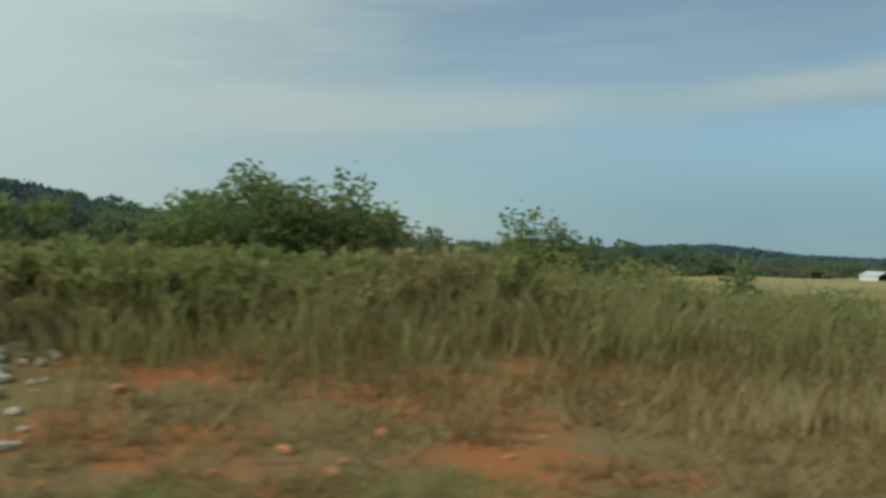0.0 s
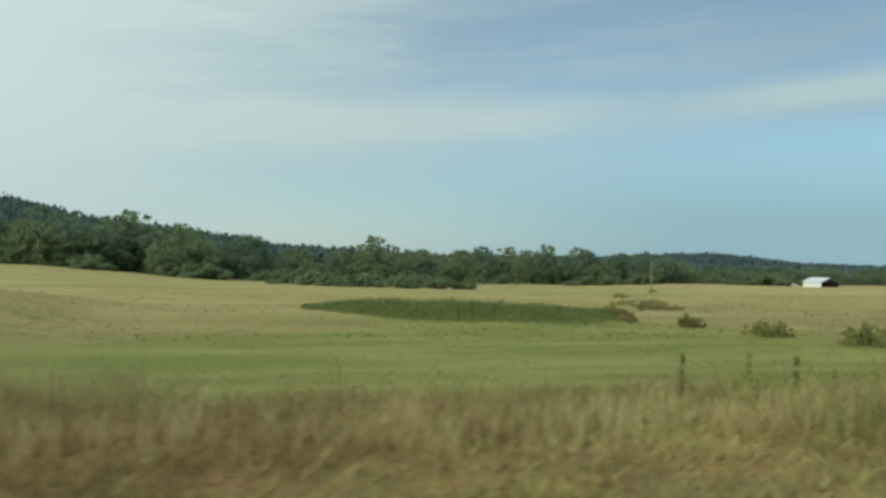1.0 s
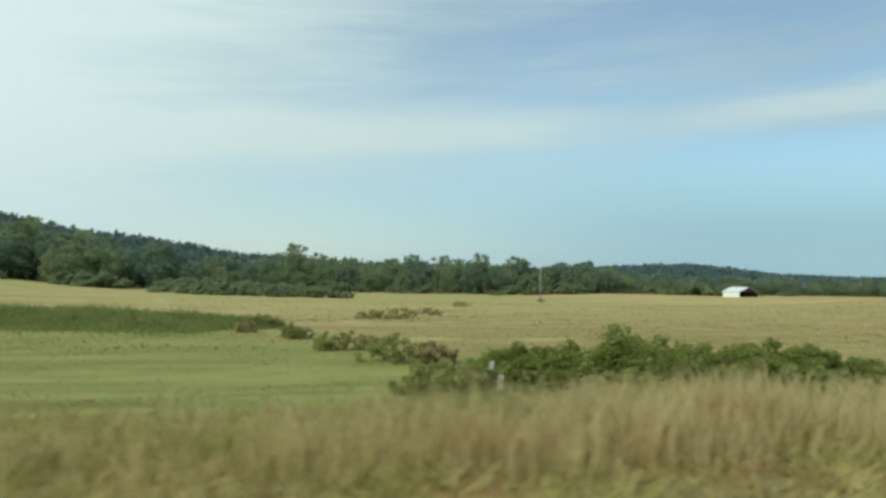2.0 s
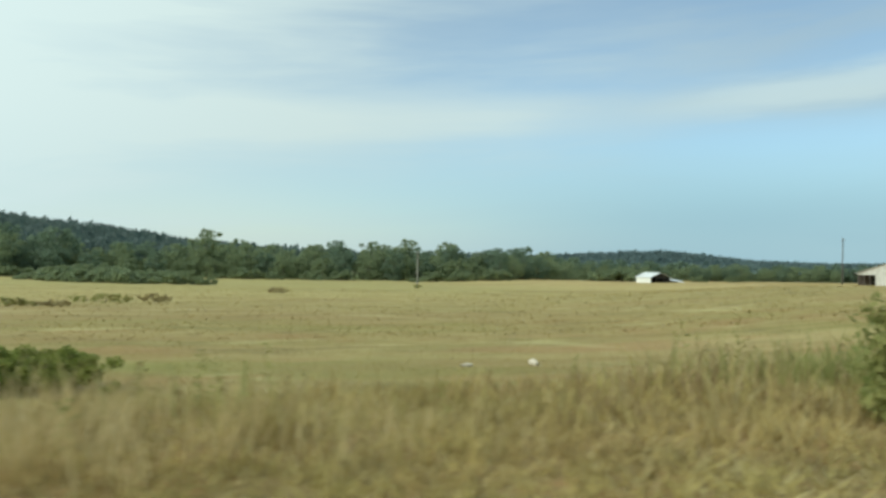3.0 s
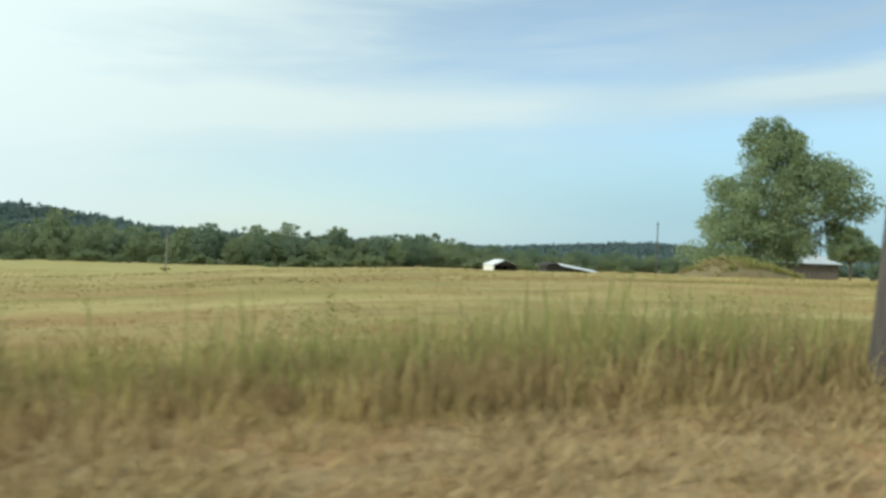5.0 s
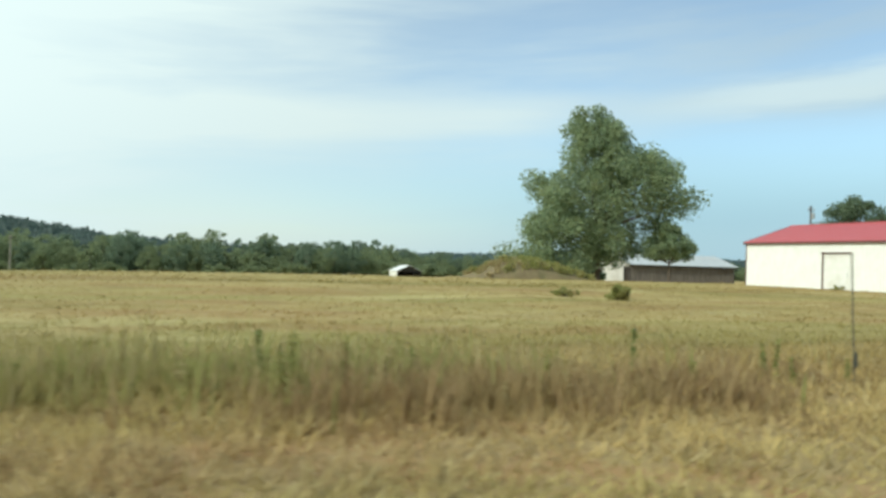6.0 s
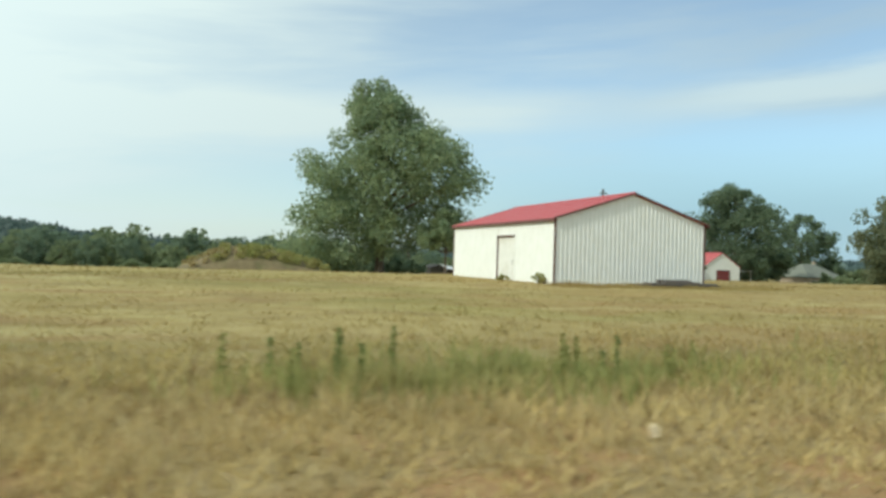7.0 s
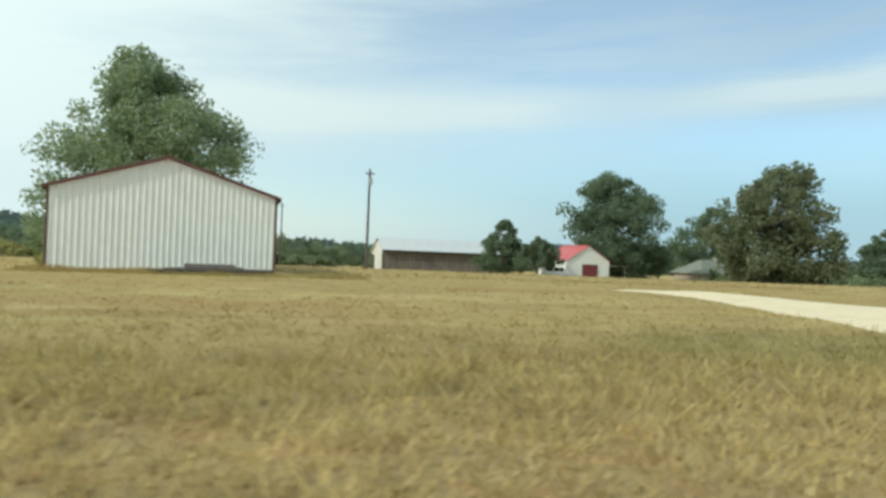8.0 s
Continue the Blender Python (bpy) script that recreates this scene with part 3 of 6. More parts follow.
def make_road():
    xs = np.arange(-400, 700, 10.0)
    road = strip("road", [(x, -2.9) for x in xs], [(x, 3.85) for x in xs], ASPHALT, 0.055, "grey asphalt two-lane road with worn surface", "road")
    for off in (0.62, 0.84):
        bm = bmesh.new()
        block(bm, -400, 700, off, off + 0.1, 0.006, 0.010)
        part("centre_line", bm, YELLOW, road, "yellow painted centre line")
    # the pale gravel drive curves in from the road and runs out in the grass
    ys = np.concatenate([np.arange(4.2, 28, 0.8), np.arange(28, 32.95, 0.25)])
    left, right = drive_edges(ys)
    strip("driveway", list(zip(left, ys)), list(zip(right, ys)), GRAVEL, 0.05, "pale limestone gravel driveway through dry grass", "driveway")


make_ground()
make_road()


# ---- foliage ----
def leaf_cloud(rng, centres, radii, per, size, droop=0.0, corners=4):
    """Pointed leaf sprays scattered round each centre."""
    centres, radii = np.asarray(centres, float), np.asarray(radii, float)
    c = np.repeat(centres, per, 0)
    r = np.repeat(radii, per)
    n = len(c)
    d = rng.normal(size=(n, 3))
    d /= np.linalg.norm(d, axis=1)[:, None]
    p = c + d * (r * rng.rand(n) ** 0.45)[:, None] * [1, 1, 0.8]
    along = rng.normal(size=(n, 3)) + d * 0.6 + [0, 0, -droop]
    along /= np.linalg.norm(along, axis=1)[:, None]
    side = np.cross(along, rng.normal(size=(n, 3)))
    side /= np.linalg.norm(side, axis=1)[:, None] + 1e-6
    s = (size * (0.6 + 0.8 * rng.rand(n)))[:, None]
    ring = [p - along * s * 0.5, p + side * s * 0.32 + along * s * 0.05, p + along * s * 0.55, p - side * s * 0.32]
    if corners == 3:
        ring = [p - along * s * 0.45 - side * s * 0.25, p + side * s * 0.42, p + along * s * 0.5 - side * s * 0.2]
    V = np.stack(ring, 1).reshape(-1, 3)
    F = np.arange(n * corners).reshape(-1, corners)
    return V, F


def make_tree(name, m, label, category, seed, height, radius, profile, clumps, per, leaf, material, trunk_h, trunk_r, squash=(1.0, 1.0), skew=None, lean=0.0, group="", fill=0.5, lump=1.0, limbs=26, corners=4):
    """A tapered trunk with limbs, and a crown of leaf clumps whose outline is uneven. profile: height share, radius share."""
    rng = np.random.RandomState(seed)
    root = thing(name, m, label, category, group)
    zs, rs = [p[0] for p in profile], [p[1] for p in profile]
    weights = np.interp(np.linspace(zs[0], zs[-1], 60), zs, rs) + 0.12
    zf = np.linspace(zs[0], zs[-1], 60)[rng.choice(60, clumps, p=weights / weights.sum())] + rng.uniform(-0.015, 0.015, clumps)
    ang = rng.uniform(0, 2 * math.pi, clumps)
    lobes = 1 + 0.16 * np.sin(ang * 3 + seed + zf * 9) + 0.13 * np.sin(ang * 5 + zf * 17 + seed * 2)
    reach = np.interp(zf, zs, rs) * radius * lobes * (fill + (1 - fill) * rng.rand(clumps) ** 0.5)
    px, py = np.cos(ang) * reach * squash[0], np.sin(ang) * reach * squash[1]
    if skew:
        px = px + np.interp(zf, *skew) * radius
    centres = np.stack([px + lean * zf * height, py, zf * height], 1)
    size = lump * radius * (0.15 + 0.10 * rng.rand(clumps)) * (0.75 + 0.35 * np.interp(zf, zs, rs))
    V, F = leaf_cloud(rng, centres, size, per, leaf, 0.0, corners)
    part("crown", mesh_of("crown", V, F, material), material, root)
    tv, tf = [], []

    def add(points, radii, sides):
        v, f = tube(points, radii, sides)
        base = len(tv)
        tv.extend(v)
        tf.extend([tuple(i + base for i in q) for q in f])

    top = height * 0.86
    wob = [(rng.uniform(-1, 1) * trunk_r * 0.8, rng.uniform(-1, 1) * trunk_r * 0.8) for _ in range(6)]
    pts = [(lean * top * t + wob[i][0] * t, wob[i][1] * t, -0.3 + (top + 0.3) * t) for i, t in enumerate((0, 0.04, 0.2, 0.45, 0.7, 1.0))]
    add(pts, [trunk_r * 1.5, trunk_r * 1.1, trunk_r * 0.92, trunk_r * 0.62, trunk_r * 0.36, trunk_r * 0.06], 9)
    for k in rng.choice(clumps, min(clumps, limbs), replace=False):
        e = Vector(centres[k])
        z0 = max(trunk_h * 0.8, min(e.z * 0.62, top * 0.8))
        s = Vector((lean * z0, 0, z0))
        mid = s.lerp(e, 0.5) + Vector((rng.uniform(-1, 1), rng.uniform(-1, 1), rng.uniform(0.1, 1.0))) * radius * 0.06
        r0 = trunk_r * 0.36 * (1 - z0 / height * 0.6)
        add([s, s.lerp(mid, 0.5), mid, e], [r0, r0 * 0.75, r0 * 0.5, r0 * 0.12], 6)
    part("trunk", mesh_of("trunk", tv, tf, BARK, True), BARK, root)
    return root


def make_bush(name, m, label, category, seed, height, radius, clumps, per, leaf, material, group="", squash=(1.0, 1.0), stems=7, corners=4):
    """A shrub: stems from one foot and leaf clumps in an uneven dome."""
    rng = np.random.RandomState(seed)
    root = thing(name, m, label, category, group)
    ang, t = rng.uniform(0, 2 * math.pi, clumps), rng.rand(clumps)
    reach = radius * np.sqrt(rng.rand(clumps)) * (1 + 0.25 * np.sin(ang * 3 + seed))
    z = height * (0.12 + 0.80 * t) * (1 - 0.45 * (reach / radius / 1.25) ** 2) * (0.8 + 0.3 * rng.rand(clumps))
    c = np.stack([np.cos(ang) * reach * squash[0], np.sin(ang) * reach * squash[1], z], 1)
    V, F = leaf_cloud(rng, c, height * (0.12 + 0.1 * rng.rand(clumps)), per, leaf, 0.0, corners)
    part("foliage", mesh_of("foliage", V, F, material), material, root)
    sv, sf = [], []
    for k in range(stems):
        e = Vector(c[rng.randint(clumps)])
        v, f = tube([(rng.uniform(-.1, .1), rng.uniform(-.1, .1), -0.15), e * 0.5 + Vector((0, 0, 0.1)), e], [0.03 * height ** 0.5, 0.02 * height ** 0.5, 0.006], 5)
        base = len(sv)
        sv.extend(v)
        sf.extend([tuple(i + base for i in q) for q in f])
    tagged(part("stems", mesh_of("stems", sv, sf, BARK, True), BARK, root), kind="stuff")
    return root


def at(x, y, turn=0.0, scale=1.0, sink=0.0):
    s = scale if isinstance(scale, tuple) else (scale, scale, scale)
    return Matrix.LocRotScale((x, y, float(lie(x, y)) - sink), Euler((0, 0, radians(turn))), s)


ROUND = [(0.12, 0.55), (0.25, 0.9), (0.45, 1.0), (0.65, 0.88), (0.82, 0.6), (0.95, 0.25)]
BROAD = [(0.03, 0.85), (0.2, 1.05), (0.45, 1.0), (0.65, 0.92), (0.8, 0.72), (0.92, 0.4)]
NARROW = [(0.03, 0.75), (0.25, 0.95), (0.5, 1.0), (0.72, 0.92), (0.86, 0.7), (0.94, 0.45)]

# the big tree beside the barn
make_tree("tree", at(214.5, 83.5, -19), "big broad green tree standing alone in dry grass", "tree", 11, 22.1, 9.7,
          [(0.025, 0.3), (0.06, 0.42), (0.12, 0.64), (0.2, 0.88), (0.33, 0.92), (0.45, 0.97), (0.57, 1.04), (0.66, 0.85), (0.74, 0.62), (0.83, 0.5), (0.91, 0.36), (0.985, 0.16)],
          300, 200, 0.36, OAK, 3.2, 0.55, (1.0, 0.9), ([0.03, 0.12, 0.22, 0.4, 0.55, 0.7, 0.85, 1.0], [-0.72, -0.46, -0.26, -0.04, 0.12, 0.10, -0.05, -0.16]), fill=0.06, lump=0.92, limbs=26)
make_tree("cedar_tree", at(219.8, 75.6), "grey-green cedar beside the big tree", "tree", 12, 7.3, 3.1,
          [(0.42, 0.75), (0.5, 1.0), (0.66, 0.85), (0.82, 0.55), (0.97, 0.2)], 130, 90, 0.25, OAK, 2.9, 0.15, fill=0.15)
for k, (x, y, size) in enumerate(((217.0, 98.0, 0.75), (219.5, 100.0, 0.9), (222.0, 98.5, 0.6))):
    make_bush("shrub", at(x, y), "dark shrub in the shade behind the big tree", "bush", 150 + k, 4.0 * size, 2.6, 60, 60, 0.32, DARKLEAF, "shrubs behind the big tree")
make_tree("tree", at(285.6, 107.5), "tall dark green tree with a round crown behind the garage", "tree", 13, 18.0, 7.9, [(0.04, 0.7), (0.15, 0.88), (0.3, 0.97), (0.5, 1.0), (0.68, 0.9), (0.83, 0.66), (0.95, 0.3)], 230, 170, 0.42, DARKLEAF, 2.0, 0.5, fill=0.12)
make_tree("tree", at(324.5, 131.5), "dark green round tree beyond the stone house", "tree", 14, 16.6, 8.0, ROUND, 120, 110, 0.55, DARKLEAF, 2.0, 0.4, fill=0.35)
make_tree("tree", at(290.3, 76.6), "brownish-green full tree with thinner top twigs", "tree", 15, 15.9, 6.8,
          [(0.03, 0.72), (0.15, 0.95), (0.35, 1.05), (0.55, 1.0), (0.75, 0.75), (0.88, 0.5), (0.98, 0.2)], 240, 110, 0.45, MIXLEAF, 0.9, 0.4,
          skew=([0, 0.5, 0.8, 1.0], [0, 0.0, 0.12, 0.3]), fill=0.2)
make_tree("tree", at(266.8, 110.0), "young green tree with a pointed crown", "tree", 16, 9.0, 4.0, [(0.06, 0.7), (0.25, 1.0), (0.5, 0.9), (0.7, 0.65), (0.88, 0.35), (0.98, 0.12)], 110, 90, 0.40, DARKLEAF, 1.0, 0.17, fill=0.25)
make_tree("tree", at(267.4, 98.6), "small dark tree in front of the garage", "tree", 17, 6.0, 2.9, [(0.27, 0.6), (0.4, 0.95), (0.6, 1.0), (0.78, 0.75), (0.95, 0.3)], 70, 100, 0.34, DARKLEAF, 1.5, 0.14, fill=0.25)
make_tree("tree", at(350.5, 112.0), "green tree at the edge of the yard", "tree", 18, 12.4, 6.0, ROUND, 100, 90, 0.6, DARKLEAF, 2.0, 0.35, fill=0.35)

# ---- the woods along the back of the field ----
kinds = []
DOMED = [(0.02, 0.8), (0.15, 0.98), (0.4, 1.0), (0.62, 0.94), (0.8, 0.78), (0.9, 0.58), (0.96, 0.35)]
OPEN = [(0.10, 0.5), (0.3, 0.85), (0.5, 1.0), (0.7, 0.98), (0.84, 0.78), (0.93, 0.5)]
for k, (h, r, prof, mt) in enumerate(((15, 5.6, DOMED, WOODS), (16, 5.2, NARROW, WOODS_DEEP), (13, 6.0, DOMED, WOODS), (15, 5.4, OPEN, WOODS_DEEP), (11, 5.4, BROAD, WOODS))):
    kinds.append(make_tree("woodland_tree", at(-70 + k * 9, 300 + k * 3), "green deciduous tree in the woods behind the field", "tree", 30 + k, h, r, prof, 80, 48, 0.75, mt, 2.0, 0.3, group="woods behind the field", fill=0.3, lump=1.3, limbs=5, corners=3))
rng = np.random.RandomState(77)
for row, (y0, gap, lift) in enumerate(((286, 8.2, 0.78), (303, 8.8, 1.0), (322, 13.0, 1.06))):
    x = -150.0
    while x < 620:
        x += gap * rng.uniform(0.65, 1.4)
        tall = np.interp(x, [-150, -20, 20, 45, 75, 110, 190, 260, 330, 620], [1.25, 1.32, 1.22, 0.86, 0.86, 0.98, 1.0, 0.9, 0.75, 0.85])
        s = lift * tall * rng.uniform(0.78, 1.12)
        y = y0 + rng.uniform(-6, 6) + np.interp(x, [-150, 20, 80, 235, 285, 330, 620], [0, -14, 8, 12, 75, 95, 150])
        copy_thing(kinds[rng.randint(5)], at(x, y, rng.uniform(0, 360), (s * rng.uniform(0.95, 1.25), s * rng.uniform(0.95, 1.25), s)))
for x, y, s, k in ((-2.6, 297, 1.5, 0), (4.0, 299, 1.35, 2), (16.5, 280, 1.42, 2), (22.5, 283, 1.2, 4), (90, 303, 1.25, 0), (175, 318, 1.2, 0), (196, 320, 1.06, 0), (40, 288, 1.15, 3)):
    copy_thing(kinds[k], at(x, y, 40 * k, s))

# low scrub at the foot of the woods
scrub = make_bush("scrub_bush", at(60, 262), "dark green scrub at the foot of the woods", "bush", 51, 4.0, 3.6, 40, 60, 0.55, WOODS, "scrub along the woods", corners=3)
for k in range(55):
    x = rng.uniform(-120, 420)
    s = rng.uniform(0.45, 1.5)
    copy_thing(scrub, at(x, 268 + rng.uniform(-6, 8) + np.interp(x, [-150, 20, 80, 235, 285, 330, 620], [0, -12, 8, 12, 75, 95, 150]), rng.uniform(0, 360), (s * 1.3, s * 1.3, s)))
for x, y, s in ((52, 205, 0.8), (58, 190, 0.85), (66, 196, 1.0), (74, 186, 0.75), (47, 215, 0.9), (80, 175, 0.8), (71, 178, 0.85), (63, 186, 0.9), (86, 172, 0.5), (56, 198, 1.1), (77, 190, 0.9), (236, 252, 1.2), (241, 250, 1.35), (246, 253, 1.25), (251, 251, 1.1)):
    copy_thing(scrub, at(x, y, x * 7, (s * 1.5, s * 1.5, s)))


def canopy(name, label, seed, n, xr, yr, keep, tree, per, leaf, material):
    """Far woods that nobody could count: a rough canopy over the slopes."""
    r = np.random.RandomState(seed)
    x, y = r.uniform(*xr, n), r.uniform(*yr, n)
    ok = keep(x, y)
    x, y = x[ok], y[ok]
    h = tree * (0.65 + 0.7 * r.rand(len(x)))
    c = np.stack([x, y, lie(x, y) + h * 0.55], 1)
    V, F = leaf_cloud(r, c, h * 0.6, per, leaf, 0.0, 3)
    tagged(new(name, mesh_of(name, V, F, material)), label, "woods", kind="stuff")


# these far woods carry their haze in the leaf colour
canopy("ridge_woods", "dark green woods covering the near ridge, leaves tinted for haze", 61, 7000, (-700, 330), (560, 960), lambda x, y: x > -700, 13, 9, 6.0, HAZED_RIDGE)
canopy("hill_woods", "woods covering the far hill, haze blue put into the leaves", 62, 15000, (100, 3000), (1150, 2000), lambda x, y: (x / y > 0.10) & (x / y < 1.75), 13, 7, 8.5, HAZED_FARWOODS)
canopy("plain_woods", "dark woods on the flat land below the hill, leaves tinted for haze", 63, 4200, (250, 1300), (420, 1150), lambda x, y: (x / y > 0.35) & (x / y < 1.7) & (y > 420), 10, 9, 5.0, HAZED_PLAINWOODS)


# ---- buildings ----
def ribbed(width, z0, tops, rib=0.3, depth=0.03, place=None):
    """One ribbed metal sheet, width along u, from z0 up to tops(u). place(u, d, z) lays it on its wall, d outwards."""
    us, ds = [0.0], [0.0]
    n = max(1, round(width / rib))
    for k in range(n):
        c = (k + 0.5) * width / n
        for o, d in ((-0.055, 0), (-0.03, depth), (0.03, depth), (0.055, 0)):
            us.append(c + o)
            ds.append(d)
    us.append(width)
    ds.append(0.0)
    V, F, m = [], [], len(us)
    for back in (0, 0.012):
        for low in (True, False):
            V += [place(u, d - back, z0 if low else tops(u)) for u, d in zip(us, ds)]
    for i in range(m - 1):
        a = i
        F += [(a, a + 1, a + 1 + m, a + m), (a + 2 * m, a + 3 * m, a + 1 + 3 * m, a + 1 + 2 * m), (a, a + 2 * m, a + 1 + 2 * m, a + 1), (a + m, a + 1 + m, a + 1 + 3 * m, a + 3 * m)]
    F += [(0, m, 3 * m, 2 * m), (m - 1, 3 * m - 1, 4 * m - 1, 2 * m - 1)]
    return V, F


def gable_body(w, l, eave, ridge, thick=0.15, hole=None):
    """Four walls with two gables; w across x, l along y. hole: (y0, y1, z1) a door through the -x wall."""
    bm = bmesh.new()

    def slab(poly, push):
        vs = [bm.verts.new(p) for p in poly]
        f = bm.faces.new(vs)
        made = bmesh.ops.extrude_face_region(bm, geom=[f])
        bmesh.ops.translate(bm, verts=[g for g in made["geom"] if isinstance(g, bmesh.types.BMVert)], vec=push)

    a, b = w / 2, l / 2
    for y, p in ((-b, thick), (b, -thick)):
        slab([(-a, y, -0.4), (a, y, -0.4), (a, y, eave), (0, y, ridge), (-a, y, eave)], (0, p, 0))
    if hole:
        y0, y1, z1 = hole
        for u0, u1, s0, s1 in ((-b + thick, y0, -0.4, eave), (y1, b - thick, -0.4, eave), (y0, y1, z1, eave)):
            slab([(-a, u0, s0), (-a, u1, s0), (-a, u1, s1), (-a, u0, s1)], (thick, 0, 0))
    else:
        slab([(-a, -b + thick, -0.4), (-a, b - thick, -0.4), (-a, b - thick, eave), (-a, -b + thick, eave)], (thick, 0, 0))
    slab([(a, -b + thick, -0.4), (a, b - thick, -0.4), (a, b - thick, eave), (a, -b + thick, eave)], (-thick, 0, 0))
    return bm


def roof_slope(w, l, eave, ridge, side, over=0.2, thick=0.06, lift=0.03):
    """One roof plane as a slab, overhanging eave and gables."""
    a = w / 2
    fall = (ridge - eave) / a
    bm = bmesh.new()
    x1 = side * (a + over)
    z1 = eave - fall * over
    vs = [bm.verts.new(p) for p in ((0, -l / 2 - over, ridge + lift), (0, l / 2 + over, ridge + lift), (x1, l / 2 + over, z1 + lift), (x1, -l / 2 - over, z1 + lift))]
    f = bm.faces.new(vs)
    made = bmesh.ops.extrude_face_region(bm, geom=[f])
    bmesh.ops.translate(bm, verts=[g for g in made["geom"] if isinstance(g, bmesh.types.BMVert)], vec=(0, 0, thick))
    return bm


def roof_sheets(root, w, l, eave, ridge, side, material, sheet=0.9, over=0.2, lift=0.095, rib=0.3):
    """Ribbed metal sheets from ridge to eave, lying side by side on one slope."""
    a = w / 2
    fall = (ridge - eave) / a
    length = l + 2 * over
    n = round(length / sheet)
    wide = length / n
    run = a + over
    shared = None
    for k in range(n):
        if shared is None:
            place = lambda u, d, z: (side * z, u, ridge + lift - fall * z + d)
            V, F = ribbed(wide, 0.02, lambda u: run, rib, 0.02, place)
            shared = mesh_of("roof_sheet", V, F, material)
        ob = part("roof_sheet", shared, material, root)
        ob.location = (0, -l / 2 - over + k * wide, 0)


def make_barn():
    w, l, eave, ridge = 10.36, 16.8, 3.78, 5.42
    root = thing("barn", Matrix.Translation((218.45, 46.75, 0.22)), "white ribbed-metal barn with a red roof on dry grass", "barn")
    part("wall", gable_body(w, l, eave, ridge, 0.15, (-2.9, -0.25, 2.82)), WHITE_METAL, root)
    a, b, fall = w / 2, l / 2, (ridge - eave) / (w / 2)
    wide = w / 12
    for y, s in ((-b, -1), (b, 1)):
        for k in range(12):
            u0 = -a + k * wide
            V, F = ribbed(wide, -0.02, lambda u: ridge - fall * abs(u0 + u) - 0.02, 0.288, 0.028, lambda u, d, z: (u0 + u, y + s * (d + 0.016), z))
            part("panel", mesh_of("panel", V, F, WHITE_METAL), WHITE_METAL, root)
    for x, s in ((-a, -1), (a, 1)):
        n = 18
        wide_s = l / n
        for k in range(n):
            u0 = -b + k * wide_s
            low = -0.02
            if s < 0 and u0 + wide_s > -2.95 and u0 < -0.2:
                if u0 < -2.95 or u0 + wide_s > -0.2:
                    continue
                low = 2.86
            V, F = ribbed(wide_s, low, lambda u: eave - 0.02, 0.31, 0.022, lambda u, d, z: (x + s * (d + 0.016), u0 + u, z))
            part("panel", mesh_of("panel", V, F, WHITE_METAL), WHITE_METAL, root)
    # narrow sheets beside the door
    for y0, y1 in ((-b + 5 * wide_s, -2.97), (-0.18, -b + 9 * wide_s)):
        if y1 - y0 > 0.05:
            V, F = ribbed(y1 - y0, -0.02, lambda u: eave - 0.02, 0.31, 0.022, lambda u, d, z: (-a - (d + 0.016), y0 + u, z))
            part("panel", mesh_of("panel", V, F, WHITE_METAL), WHITE_METAL, root)
    for side in (-1, 1):
        part("roof", roof_slope(w, l, eave, ridge, side), RED_METAL, root, "red metal roof slope")
        roof_sheets(root, w, l, eave, ridge, side, RED_METAL)
    part("ridge_cap", tube_bm([(0, -b - 0.22, ridge + 0.13), (0, b + 0.22, ridge + 0.13)], [0.06, 0.06], 8), RED_METAL, root, "red ridge cap")
    for x in (-a, a):
        for y in (-b, b):
            part("corner_trim", box(x - 0.055, x + 0.055, y - 0.055, y + 0.055, -0.1, eave, 0.01), TRIM, root, "brown-red corner trim")
    for y in (-b - 0.2, b + 0.2):
        for side in (-1, 1):
            bm = bmesh.new()
            vs = [bm.verts.new(p) for p in ((0, y, ridge + 0.13), (side * (a + 0.22), y, eave - fall * 0.22 + 0.13), (side * (a + 0.22), y, eave - fall * 0.22 + 0.03), (0, y, ridge + 0.03))]
            f = bm.faces.new(vs)
            made = bmesh.ops.extrude_face_region(bm, geom=[f])
            bmesh.ops.translate(bm, verts=[g for g in made["geom"] if isinstance(g, bmesh.types.BMVert)], vec=(0, 0.03 * (1 if y > 0 else -1), 0))
            part("rake_trim", bm, TRIM, root, "brown-red rake trim")
    for side in (-1, 1):
        part("eave_trim", box(side * (a + 0.2) - 0.03, side * (a + 0.2) + 0.03, -b - 0.2, b + 0.2, eave - 0.17, eave + 0.0, 0.01), TRIM, root, "brown-red eave trim")
    door = part("door", box(-a + 0.03, -a + 0.09, -2.88, -0.27, -0.02, 2.80, 0.01), DOOR_WHITE, root, "off-white closed sliding door")
    for k in range(9):
        part("door_rib", box(-a + 0.005, -a + 0.03, -2.80 + k * 0.29, -2.76 + k * 0.29, 0.0, 2.78, 0.004), DOOR_WHITE, door)
    part("door_frame", box(-a - 0.07, -a + 0.02, -0.26, -0.16, -0.05, 2.92, 0.01), TRIM, root, "brown door jamb")
    part("door_frame", box(-a - 0.07, -a + 0.02, -2.98, -2.90, -0.05, 2.92, 0.01), DOOR_WHITE, root)
    part("door_track", box(-a - 0.10, -a + 0.0, -2.98, -0.12, 2.82, 2.92, 0.01), TRIM, root, "brown door track cover")
    part("handle", box(-a - 0.03, -a + 0.03, -2.62, -2.58, 1.0, 1.3, 0.008), GALV, door, "steel door pull")


